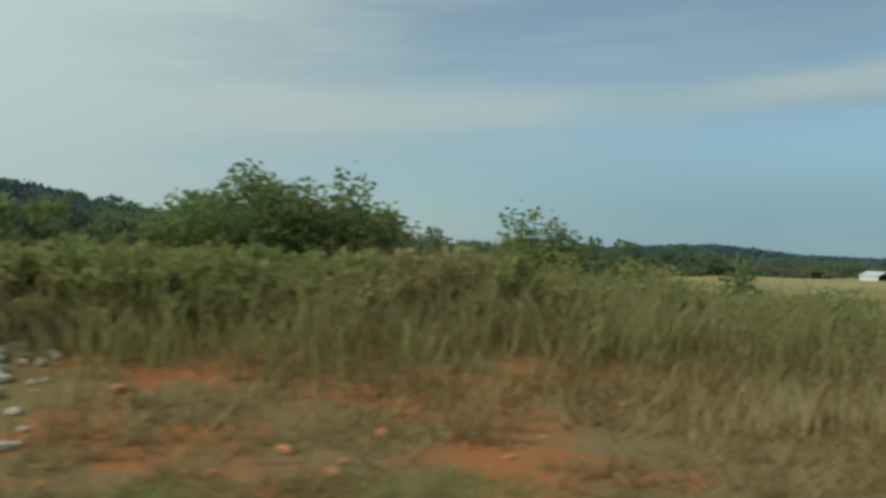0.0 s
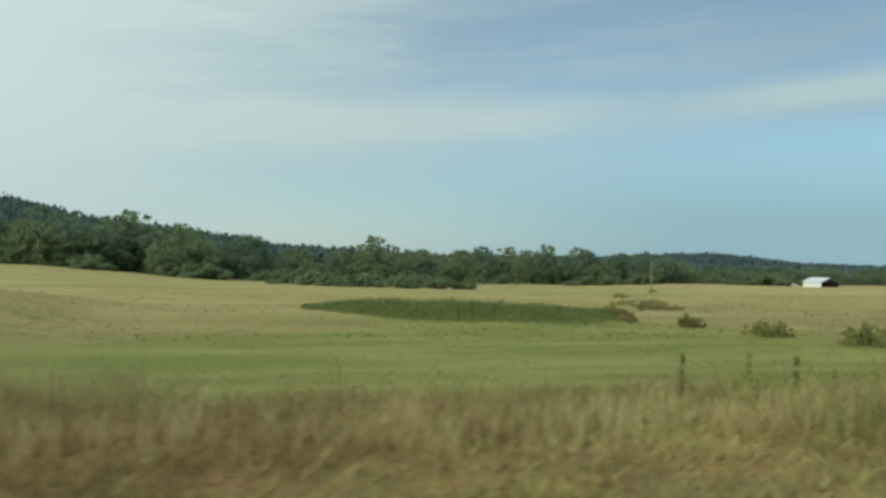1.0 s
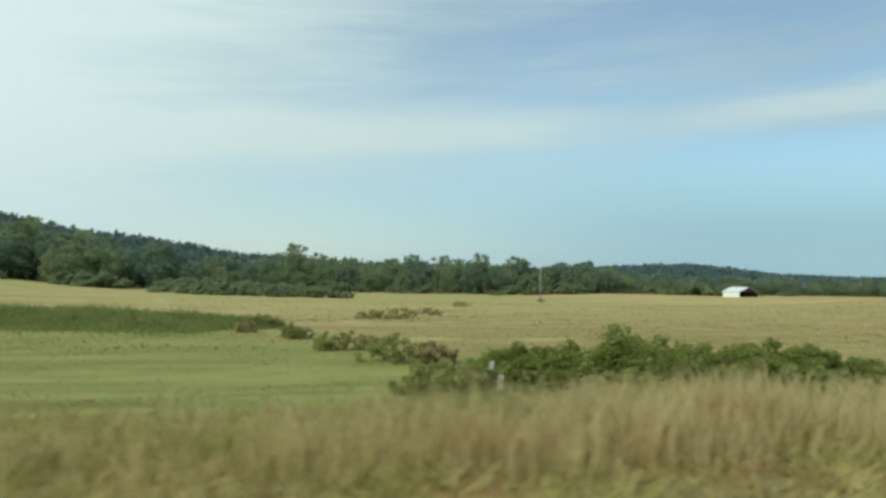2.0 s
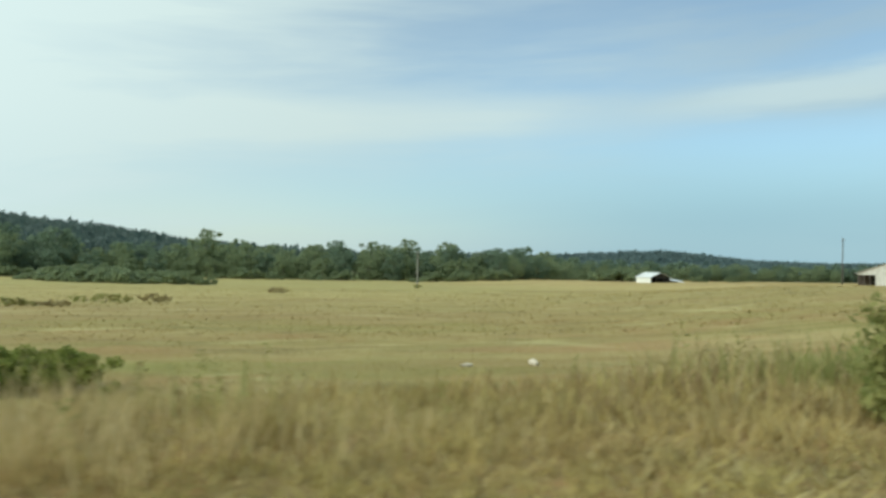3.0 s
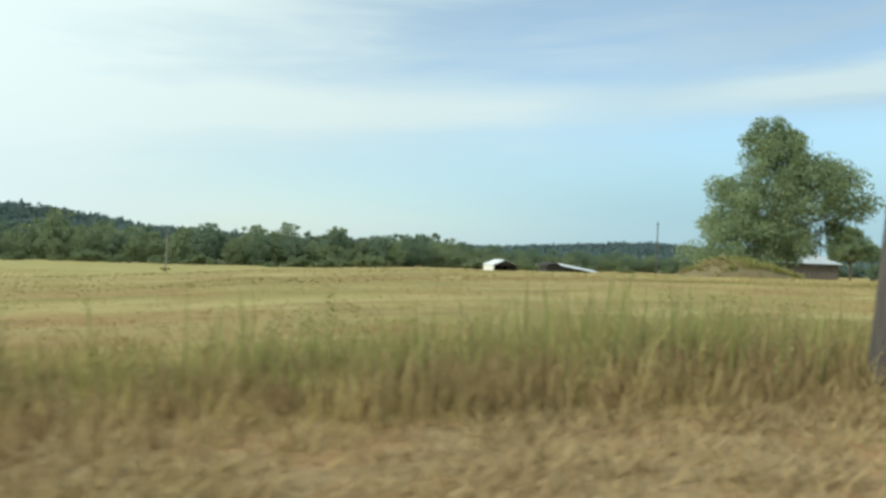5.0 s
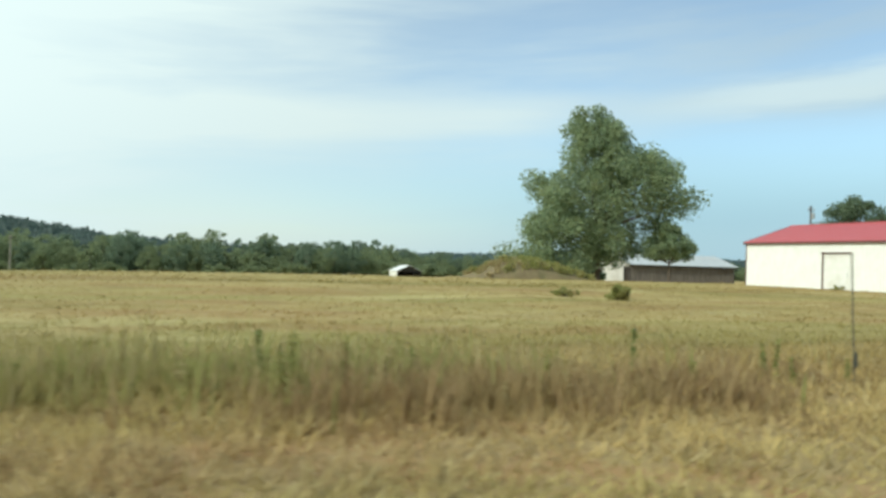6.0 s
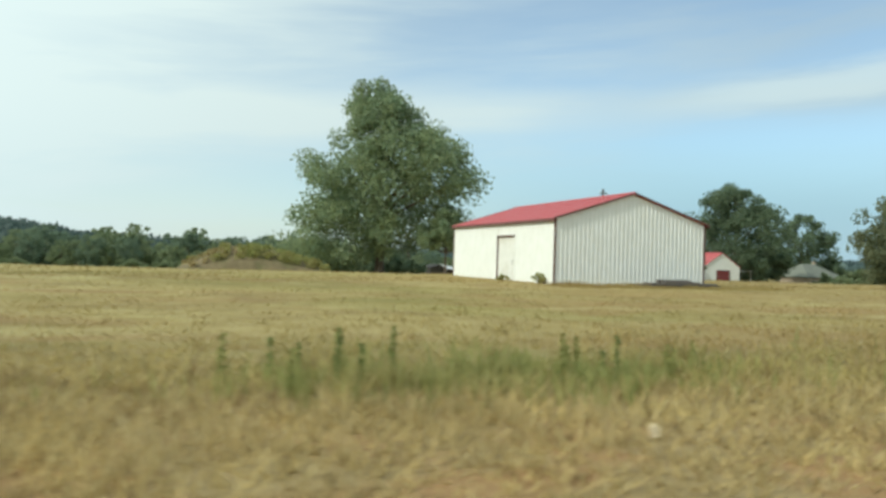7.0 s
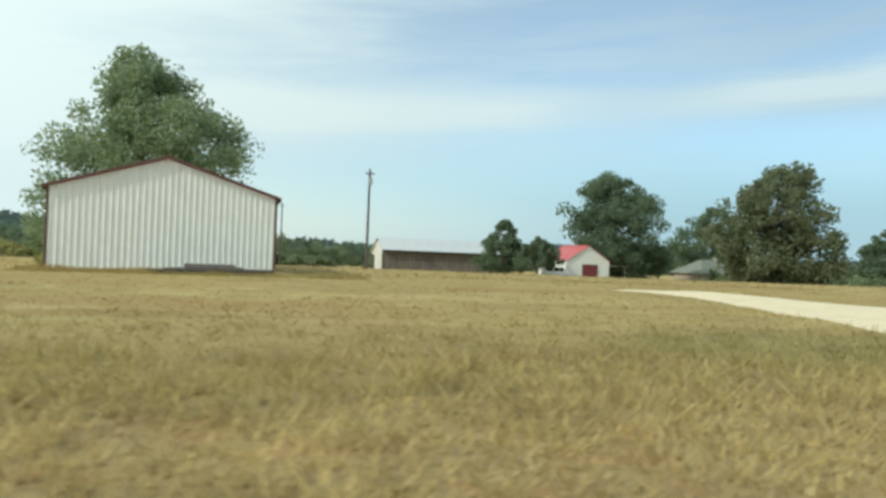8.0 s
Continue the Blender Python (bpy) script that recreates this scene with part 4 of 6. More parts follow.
def make_garage():
    w, l, eave, ridge = 7.3, 8.0, 2.95, 5.25
    root = thing("garage", Matrix.Translation((277.2, 105.0, -1.6)), "small white garage with a red roof and dark red door", "garage")
    part("wall", gable_body(w, l, eave, ridge), WHITE_METAL, root)
    a, b, fall = w / 2, l / 2, (ridge - eave) / (w / 2)
    n = 8
    for k in range(n):
        u0 = -a + k * w / n
        V, F = ribbed(w / n, -0.02, lambda u: ridge - fall * abs(u0 + u) - 0.02, 0.3, 0.025, lambda u, d, z: (u0 + u, -b - d - 0.016, z))
        part("panel", mesh_of("panel", V, F, WHITE_METAL), WHITE_METAL, root)
    for side in (-1, 1):
        part("roof", roof_slope(w, l, eave, ridge, side), RED_METAL, root, "bright red metal roof slope")
        roof_sheets(root, w, l, eave, ridge, side, RED_METAL)
    door = part("door", box(-0.95, 1.45, -b - 0.09, -b - 0.045, -0.05, 2.3, 0.01), RED_DOOR, root, "dark red roll-up door")
    for k in range(5):
        part("door_panel", box(-0.88, 1.38, -b - 0.11, -b - 0.088, 0.03 + k * 0.45, 0.42 + k * 0.45, 0.01), RED_DOOR, door)
    for x0, x1, z0, z1 in ((-1.07, -0.95, 0, 2.42), (1.45, 1.57, 0, 2.42), (-0.95, 1.45, 2.3, 2.42)):
        part("door_frame", box(x0, x1, -b - 0.13, -b - 0.04, z0, z1, 0.01), TRIM, root)
    port = thing("carport", Matrix.Translation((283.3, 105.5, -1.7)), "open carport with thin posts beside the garage", "carport")
    bm = bmesh.new()
    block(bm, -2.2, 1.5, -3.0, 3.0, 2.35, 2.47, 0.02)
    part("roof", bm, TIN, port)
    for x in (-1.9, 1.35):
        for y in (-2.85, 2.85):
            part("post", box(x - 0.06, x + 0.06, y - 0.06, y + 0.06, -0.2, 2.35, 0.01), WHITEPOST, port)
    part("back_wall", box(-2.1, 1.45, 2.92, 3.0, -0.2, 2.35, 0.01), BROWNWALL, port)


def make_stone_house():
    a, b, eave, ridge = 4.6, 3.8, 2.3, 4.7
    root = thing("house", Matrix.Translation((311.6, 117.0, -2.4)) @ pose(0, 0, 0, 0, 0, 6), "low tan stone house with a hipped grey-green shingle roof", "house")
    for x0, x1, y0, y1 in ((-a, a, -b, -b + 0.3), (-a, a, b - 0.3, b), (-a, -a + 0.3, -b + 0.3, b - 0.3), (a - 0.3, a, -b + 0.3, b - 0.3)):
        part("wall", box(x0, x1, y0, y1, -0.7, eave, 0.02), STONEWALL, root)
    r = random.Random(5)
    z = -0.6
    while z < eave - 0.3:
        x = -a + 0.05
        while x < a - 0.3:
            wide = r.uniform(0.5, 0.95)
            part("stone", box(x, min(x + wide - 0.04, a - 0.05), -b - 0.05, -b + 0.02, z, z + 0.29, 0.02), STONEWALL, root)
            x += wide
        z += 0.33
    o = 0.55
    corner = [(-a - o, -b - o), (a + o, -b - o), (a + o, b + o), (-a - o, b + o)]
    for quad in ((0, 1, 1, 0), (1, 2, 1, 1), (2, 3, 0, 1), (3, 0, 0, 0)):
        p, q = corner[quad[0]], corner[quad[1]]
        up = [((-1.8, 1.8)[k], 0) for k in quad[2:]]
        pts = [(p[0], p[1], eave - 0.15), (q[0], q[1], eave - 0.15), (up[0][0], 0, ridge)] + ([(up[1][0], 0, ridge)] if up[0] != up[1] else [])
        bm = bmesh.new()
        f = bm.faces.new([bm.verts.new(v) for v in pts])
        made = bmesh.ops.extrude_face_region(bm, geom=[f])
        bmesh.ops.translate(bm, verts=[g for g in made["geom"] if isinstance(g, bmesh.types.BMVert)], vec=(0, 0, 0.12))
        part("roof", bm, SHINGLE, root, "grey-green shingle roof slope")
    for x in (-2.9, 2.6):
        win = part("window", box(x - 0.55, x + 0.55, -b - 0.09, -b - 0.045, 0.6, 1.6, 0.01), CARGLASS, root, "dark window")
        part("window_frame", box(x - 0.62, x + 0.62, -b - 0.12, -b - 0.05, 1.6, 1.7, 0.01), WHITEPOST, win)
        part("window_sill", box(x - 0.65, x + 0.65, -b - 0.17, -b - 0.04, 0.5, 0.6, 0.01), STONEWALL, win)
    part("door", box(-0.45, 0.45, -b - 0.1, -b - 0.045, -0.25, 1.75, 0.01), BROWNWALL, root, "dark door")
    part("chimney", box(2.4, 3.0, 0.5, 1.1, 3.0, 5.3, 0.03), STONEWALL, root)


def make_field_shed():
    w, l, eave, ridge = 7.2, 8.0, 1.75, 3.25
    root = thing("shed", Matrix.Translation((224.2, 204.0, -3.55)), "small pole shed with pale tin roof and open dark front", "shed")
    a, b = w / 2, l / 2
    part("side_wall", box(-a, -a + 0.12, -b, b, -0.3, eave, 0.01), WHITE_METAL, root, "white metal side wall")
    # walls inside the open shed, their shade painted in as near black
    part("side_wall", box(a - 0.12, a, -b, b, -0.3, eave, 0.01), DARKGAP, root)
    part("back_wall", box(-a + 0.12, a - 0.12, b - 0.12, b, -0.3, eave, 0.01), DARKGAP, root)
    for x in (-a + 0.2, -1.2, 1.2, a - 0.2):
        part("post", box(x - 0.08, x + 0.08, -b + 0.02, -b + 0.18, -0.3, eave + 0.2, 0.01), DARKGAP, root)
    bm = bmesh.new()
    vs = [bm.verts.new(p) for p in ((-a, -b + 0.2, eave), (a, -b + 0.2, eave), (0, -b + 0.2, ridge))]
    f = bm.faces.new(vs)
    made = bmesh.ops.extrude_face_region(bm, geom=[f])
    bmesh.ops.translate(bm, verts=[g for g in made["geom"] if isinstance(g, bmesh.types.BMVert)], vec=(0, 0.1, 0))
    part("gable", bm, DARKGAP, root, "near-black gable boards")
    for side in (-1, 1):
        part("roof", roof_slope(w, l, eave, ridge, side, 0.3), TIN, root, "pale tin roof slope")
        roof_sheets(root, w, l, eave, ridge, side, TIN, 2.0, 0.3, 0.095, 0.6)


def make_long_barn():
    """Wide low barn: a closed grey middle, open wings, a long dark side under a pale roof."""
    l, ridge = 25.0, 6.0
    eaves, half = {-1: 3.7, 1: 2.9}, {-1: 8.5, 1: 11.9}
    root = thing("long_barn", Matrix.Translation((267.0, 142.6, -1.75)) @ pose(0, 0, 0, 0, 0, 83.8), "wide pale grey barn with open wings and a tin roof", "barn")
    b = l / 2
    top = lambda x: ridge - (ridge - eaves[1 if x > 0 else -1]) / half[1 if x > 0 else -1] * abs(x)
    wing = {-1: -5.2, 1: 5.2}                # where the closed middle ends
    bm = bmesh.new()
    vs = [bm.verts.new((x, b, z)) for x, z in ((wing[-1], -0.3), (wing[1], -0.3), (wing[1], top(wing[1])), (0, ridge), (wing[-1], top(wing[-1])))]
    f = bm.faces.new(vs)
    made = bmesh.ops.extrude_face_region(bm, geom=[f])
    bmesh.ops.translate(bm, verts=[g for g in made["geom"] if isinstance(g, bmesh.types.BMVert)], vec=(0, -0.15, 0))
    part("gable_wall", bm, GREYBOARD, root, "pale grey board gable")
    for k in range(10):
        x0 = -5.2 + k * 1.04
        part("board", box(x0 + 0.02, x0 + 1.02, b, b + 0.03, -0.25, min(top(x0), top(x0 + 1)) - 0.1, 0.005), GREYBOARD, root)
    for s in (-1, 1):
        eave, a = eaves[s], half[s]
        part("side_wall", box(s * (a - 0.4) - 0.08, s * (a - 0.4) + 0.08, -b + 0.2, b - 0.4, -0.3, eave - 0.05, 0.01), BROWNWALL, root, "dark weathered side wall")
        for k in range(12):
            y0 = -b + 0.3 + k * 2.0
            part("batten", box(s * (a - 0.28) - 0.04, s * (a - 0.28) + 0.04, y0, y0 + 0.12, -0.25, eave - 0.12, 0.01), BROWNWALL, root)
        # the shadow line under the eave, built as a near-black strip
        part("eave_shade_strip", box(min(s * a, s * (a + 0.42)), max(s * a, s * (a + 0.42)), -b - 0.3, b + 0.3, eave - 0.42, eave - 0.14, 0.01), DARKGAP, root, "dark strip standing in for shade under the eave")
        bm = bmesh.new()
        vs = [bm.verts.new((x, b - 0.1, z)) for x, z in ((s * (a - 0.2), eave - 0.35), (wing[s], eave - 0.35), (wing[s], top(wing[s])), (s * (a - 0.2), top(s * (a - 0.2))))]
        f = bm.faces.new(vs)
        made = bmesh.ops.extrude_face_region(bm, geom=[f])
        bmesh.ops.translate(bm, verts=[g for g in made["geom"] if isinstance(g, bmesh.types.BMVert)], vec=(0, -0.1, 0))
        part("wing_header", bm, GREYBOARD, root)
        # near-black panel closing the open wing, its shade put into the colour
        part("wing_back", box(min(s * (a - 0.5), wing[s]), max(s * (a - 0.5), wing[s]), b - 4.2, b - 4.1, -0.3, eave, 0.01), DARKGAP, root)
        for k in range(3):
            x = s * (a - 0.4) + (wing[s] - s * (a - 0.4)) * k / 3
            part("post", box(x - 0.09, x + 0.09, b - 0.4, b - 0.22, -0.3, eave - 0.3, 0.01), BROWNWALL, root)
        part("roof", roof_slope(2 * a, l, eave, ridge, s, 0.4, 0.06), OLDTIN, root, "dull pale tin roof slope")
        roof_sheets(root, 2 * a, l, eave, ridge, s, OLDTIN, 2.5, 0.4, 0.095, 0.8)
    part("back_wall", box(-half[-1] + 0.5, half[1] - 0.5, -b, -b + 0.12, -0.3, 2.7, 0.01), BROWNWALL, root)


def make_hay_barn():
    root = thing("hay_barn", Matrix.Translation((311.0, 338.0, -7.2)), "far hay barn with a long pale tin roof", "barn")
    bm = bmesh.new()
    vs = [bm.verts.new(p) for p in ((-8, -6, -0.3), (17.5, -6, -0.3), (17.5, -6, 1.6), (-3.5, -6, 5.0), (-8, -6, 3.6))]
    f = bm.faces.new(vs)
    made = bmesh.ops.extrude_face_region(bm, geom=[f])
    bmesh.ops.translate(bm, verts=[g for g in made["geom"] if isinstance(g, bmesh.types.BMVert)], vec=(0, 12, 0))
    part("wall", bm, DARKGAP, root, "near-black wall")
    bm = bmesh.new()
    vs = [bm.verts.new(p) for p in ((-1.5, -6.72, 4.55), (18.6, -6.72, 1.25), (18.6, -6.72, 1.6), (2.0, -6.72, 4.45), (-1.5, -6.72, 4.98))]
    f = bm.faces.new(vs)
    made = bmesh.ops.extrude_face_region(bm, geom=[f])
    bmesh.ops.translate(bm, verts=[g for g in made["geom"] if isinstance(g, bmesh.types.BMVert)], vec=(0, 0.1, 0))
    part("fascia", bm, WHITE_METAL, root, "pale metal fascia along the gable")
    # slab added and tilted so that the pale gable edge catches the sun
    bm = bmesh.new()
    f = bm.faces.new([bm.verts.new(p) for p in ((-2.5, -6.75, 5.1), (18.6, -6.75, 1.7), (18.6, -11.0, 0.6), (-2.5, -11.0, 3.7))])
    made = bmesh.ops.extrude_face_region(bm, geom=[f])
    bmesh.ops.translate(bm, verts=[g for g in made["geom"] if isinstance(g, bmesh.types.BMVert)], vec=(0, 0, 0.12))
    part("sun_facing_slab", bm, TIN, root, "added pale tin slab tilted to catch the sun")
    # posts added to carry that slab
    for x, z in ((-2.2, 3.6), (5.0, 2.55), (12.0, 1.5), (18.2, 0.6)):
        part("post", box(x - 0.1, x + 0.1, -10.8, -10.6, -0.6, z, 0.01), DARKGAP, root)
    for pts in (((-3.5, 5.05), (18.6, 1.48)), ((-3.5, 5.05), (-8.6, 3.46))):
        (x0, z0), (x1, z1) = pts
        bm = bmesh.new()
        vs = [bm.verts.new(p) for p in ((x0, -6.6, z0), (x1, -6.6, z1), (x1, 6.6, z1), (x0, 6.6, z0))]
        f = bm.faces.new(vs)
        made = bmesh.ops.extrude_face_region(bm, geom=[f])
        bmesh.ops.translate(bm, verts=[g for g in made["geom"] if isinstance(g, bmesh.types.BMVert)], vec=(0, 0, 0.3))
        part("roof", bm, TIN if x1 > 0 else DARKGAP, root, "pale tin roof slope" if x1 > 0 else "dark roof slope")


def make_van():
    root = thing("van", Matrix.Translation((271.6, 101.3, float(lie(271.6, 101.3)))) @ pose(0, 0, 0, 0, 0, 6), "white van parked beside the garage", "van")
    bm = box(-2.3, 2.3, -0.9, 0.9, 0.35, 1.05, 0.12)
    part("body", bm, CARPAINT, root)
    bm = bmesh.new()
    vs = [bm.verts.new((x, -0.82, z)) for x, z in ((-2.2, 1.0), (1.75, 1.0), (1.05, 1.85), (-2.1, 1.95))]
    f = bm.faces.new(vs)
    made = bmesh.ops.extrude_face_region(bm, geom=[f])
    bmesh.ops.translate(bm, verts=[g for g in made["geom"] if isinstance(g, bmesh.types.BMVert)], vec=(0, 1.64, 0))
    part("cabin", bm, CARPAINT, root)
    for x0, x1 in ((-1.9, -0.75), (-0.6, 0.35), (0.5, 1.15)):
        part("window", box(x0, x1, -0.85, -0.81, 1.2, 1.7, 0.02), CARGLASS, root, "dark side window")
    for x in (-1.45, 1.45):
        for y in (-0.88, 0.88):
            wheel = part("wheel", tube_bm([(x, y - 0.11, 0.33), (x, y + 0.11, 0.33)], [0.33, 0.33], 16), RUBBER, root, "black tyre")
            part("rim", tube_bm([(x, y - 0.12, 0.33), (x, y + 0.12, 0.33)], [0.19, 0.19], 12), GALV, wheel, "steel rim")
    part("bumper", box(2.25, 2.4, -0.85, 0.85, 0.4, 0.62, 0.03), GALV, root)


make_barn()
make_garage()
make_stone_house()
make_field_shed()
make_long_barn()
make_hay_barn()
make_van()


def make_lumber():
    root = thing("lumber_pile", Matrix.Translation((220.9, 37.0, float(lie(220.9, 37.0)) - 0.02)) @ pose(0, 0, 0, 0, 0, 3), "low stack of dark weathered boards beside the barn", "lumber pile")
    r = random.Random(4)
    for x in (-2.4, 0, 2.2):
        part("bearer", box(x - 0.06, x + 0.06, -0.7, 0.7, -0.05, 0.12, 0.01), BROWNWALL, root)
    for level in range(2):
        for k in range(5 - level):
            off = r.uniform(-0.35, 0.35)
            y = -0.62 + k * 0.27 + level * 0.1
            part("board", box(-2.9 + off + level * 0.5, 2.7 + off - level * 0.4, y, y + 0.24, 0.12 + level * 0.09, 0.20 + level * 0.09, 0.008), BROWNWALL if (k + level) % 4 else POLEWOOD, root)
    for k in range(3):
        y = -0.5 + k * 0.3
        part("beam", box(-1.1 + r.uniform(-0.5, 0.2), 0.9 + r.uniform(-0.3, 0.6), y, y + 0.2, 0.29, 0.39 + 0.05 * k, 0.02), BROWNWALL, root, "dark heavy beam")


make_lumber()


# ---- poles, posts and the guy ----
def make_pole(name, x, y, height, r, lean, label, arm=0.0, gear=False, wood=POLEWOOD):
    z = float(lie(x, y))
    root = thing(name, Matrix.Translation((x, y, z)), label, "utility pole", "utility poles")
    part("shaft", tube_bm([(-0.4 * lean, 0, -0.4), (0, 0, 0), (height * 0.5 * lean, 0, height * 0.5), (height * lean, 0, height)], [r, r, r * 0.86, r * 0.7], 14), wood, root)
    part("ground_wire", tube_bm([(0.02, -r - 0.005, 0), (height * 0.5 * lean, -r * 0.86 - 0.008, height * 0.5), (height * 0.9 * lean, -r * 0.74 - 0.008, height * 0.9)], [0.008] * 3, 5), GALV, root, "thin grey ground wire")
    if arm:
        part("crossarm", box(height * lean - arm, height * lean + arm, -0.12, 0.0, height - 0.55, height - 0.43, 0.01), POLEWOOD, root)
        for s in (-0.85, 0, 0.85):
            part("insulator", tube_bm([(height * lean + s * arm, -0.06, height - 0.43), (height * lean + s * arm, -0.06, height - 0.25)], [0.045, 0.03], 8), WHITEPOST, root, "pale insulator")
    if gear:
        part("transformer", tube_bm([(height * lean, -0.32, height - 1.6), (height * lean, -0.32, height - 0.9)], [0.2, 0.2], 12), GALV, root, "grey metal can")
    return root


make_pole("utility_pole", 35.68, 5.95, 10.0, 0.122, 0.108, "weathered brown wooden utility pole in roadside weeds")
make_pole("utility_pole", 89.86, 6.2, 10.0, 0.122, 0.148, "dark wooden utility pole behind a leafy bush")
make_pole("utility_pole", 146.40, 7.0, 10.0, 0.136, 0.104, "dark wooden utility pole in tall roadside grass")
guyed = make_pole("utility_pole", 208.34, 5.1, 10.0, 0.125, 0.132, "dark wooden utility pole with a yellow guy guard")
make_pole("field_pole", 132.8, 163.8, 8.6, 0.15, 0.0, "lone pale grey wooden pole standing in the field", 0.5, wood=POLEGREY)
make_pole("field_pole", 235.2, 141.2, 11.6, 0.16, 0.0, "tall thin wooden pole near the long barn", 0.5)
make_pole("field_pole", 235.5, 69.9, 9.6, 0.14, 0.0, "wooden pole with small fittings behind the barn", 0.45, True)
guy = thing("guy_wire", Matrix.Translation((207.93, 3.93, float(lie(207.93, 3.93)))), "guy wire in a pale yellow plastic guard", "guy wire")
part("guard", tube_bm([(-0.02, -0.02, -0.1), (0.34, 0.22, 1.64)], [0.017, 0.017], 8), GUARD, guy, "pale yellow plastic guard")
part("wire", tube_bm([(0.33, 0.21, 1.58), (1.1, 0.78, 5.2), (1.87, 1.36, 9.0)], [0.006] * 3, 5), GALV, guy, "thin steel wire")
part("anchor_rod", tube_bm([(-0.06, -0.05, -0.3), (0.0, 0.0, 0.02)], [0.012, 0.012], 6), GALV, guy, "steel anchor rod")


def make_post(x, y, h, label, white=0.0, lean=0.0, r=0.022):
    root = thing("fence_post", Matrix.Translation((x, y, float(lie(x, y)))), label, "post", "roadside posts")
    part("shaft", tube_bm([(0, 0, -0.3), (lean * (h - white), 0, h - white)], [r, r], 6), POSTPAINT, root)
    part("flange", box(lean * h * 0.2 - 0.04, lean * h * 0.2 + 0.04, -r - 0.006, -r + 0.004, h * 0.14, h * 0.26, 0.002), POSTPAINT, root)
    if white:
        part("cap", tube_bm([(lean * (h - white), 0, h - white), (lean * h, 0, h)], [r * 1.25, r * 1.25], 8), WHITEPOST, root, "white reflective tip")


make_post(173.9, 8.0, 1.85, "thin dark steel fence post in dry grass", 0.0, -0.06, 0.011)
make_post(59.06, 9.91, 0.70, "dark green steel fence post with a white tip", 0.13, 0.12, 0.013)
make_post(112.0, 10.4, 1.97, "leaning steel post with a white tip", 0.2, 0.27, 0.011)
make_post(58.45, 8.0, 0.62, "short steel post with a white tip among weeds", 0.17, 0.06, 0.009)


# ---- rocks, the mound and litter ----
def make_rock(x, y, size, seed, label, material=ROCK, group="", squat=0.6):
    r = np.random.RandomState(seed)
    bm = bmesh.new()
    bmesh.ops.create_icosphere(bm, subdivisions=1, radius=1)
    k = r.uniform(-1, 1, (5, 3))
    for v in bm.verts:
        n = v.co.normalized()
        cut = min(1.0, min(1.25 - 0.55 * max(0.0, n.dot(Vector(q).normalized())) for q in k))
        v.co = n * cut * (1 + 0.30 * noise.noise(n * 3 + Vector((seed, 0, 0))))
        v.co = Vector((v.co.x * size, v.co.y * size * 0.8, v.co.z * size * squat))
    me = bpy.data.meshes.new("rock")
    bm.to_mesh(me)
    bm.free()
    me.materials.append(material)
    ob = new("rock", me)
    ob.matrix_basis = at(x, y, r.uniform(0, 360), 1.0, -size * squat * 0.55)
    return tagged(ob, label, "rock", group)


make_rock(145.37, 7.6, 0.40, 1, "large pale rock at the edge of the grass", squat=0.5)
make_rock(95.7, 27.0, 0.30, 2, "pale rock lying in the dry field")
make_rock(92.9, 27.2, 0.36, 3, "flat pale rock lying in the dry field", squat=0.3)
r = random.Random(8)
for k in range(260):
    make_rock(r.uniform(-4.4, -1.35), 4.9 + 4.9 * r.random() ** 0.8, 0.03 + 0.11 * r.random() ** 2, 100 + k, "pale broken limestone in red clay", group="limestone rubble beside the clay bank")
for k in range(30):
    make_rock(r.uniform(-1.4, 4.2), r.uniform(5.2, 9.0), r.uniform(0.04, 0.10), 200 + k, "lump of red clay on the bank", CLAY, "clay lumps on the bank")

scrap = bmesh.new()
vs = [scrap.verts.new(p) for p in ((-0.05, 0, 0), (0.045, 0.0, 0), (0.06, 0.015, 0.07), (0.005, 0.03, 0.11), (-0.055, 0.015, 0.075))]
f = scrap.faces.new(vs)
made = bmesh.ops.extrude_face_region(scrap, geom=[f])
bmesh.ops.translate(scrap, verts=[g for g in made["geom"] if isinstance(g, bmesh.types.BMVert)], vec=(0, 0.012, 0))
me = bpy.data.meshes.new("litter_cup")
scrap.to_mesh(me)
scrap.free()
me.materials.append(CARD)
ob = new("litter_cup", me)
ob.matrix_basis = at(196.64, 5.0, 10, 1.0, -0.2)
tagged(ob, "crushed tan paper cup lying on dry grass", "litter")


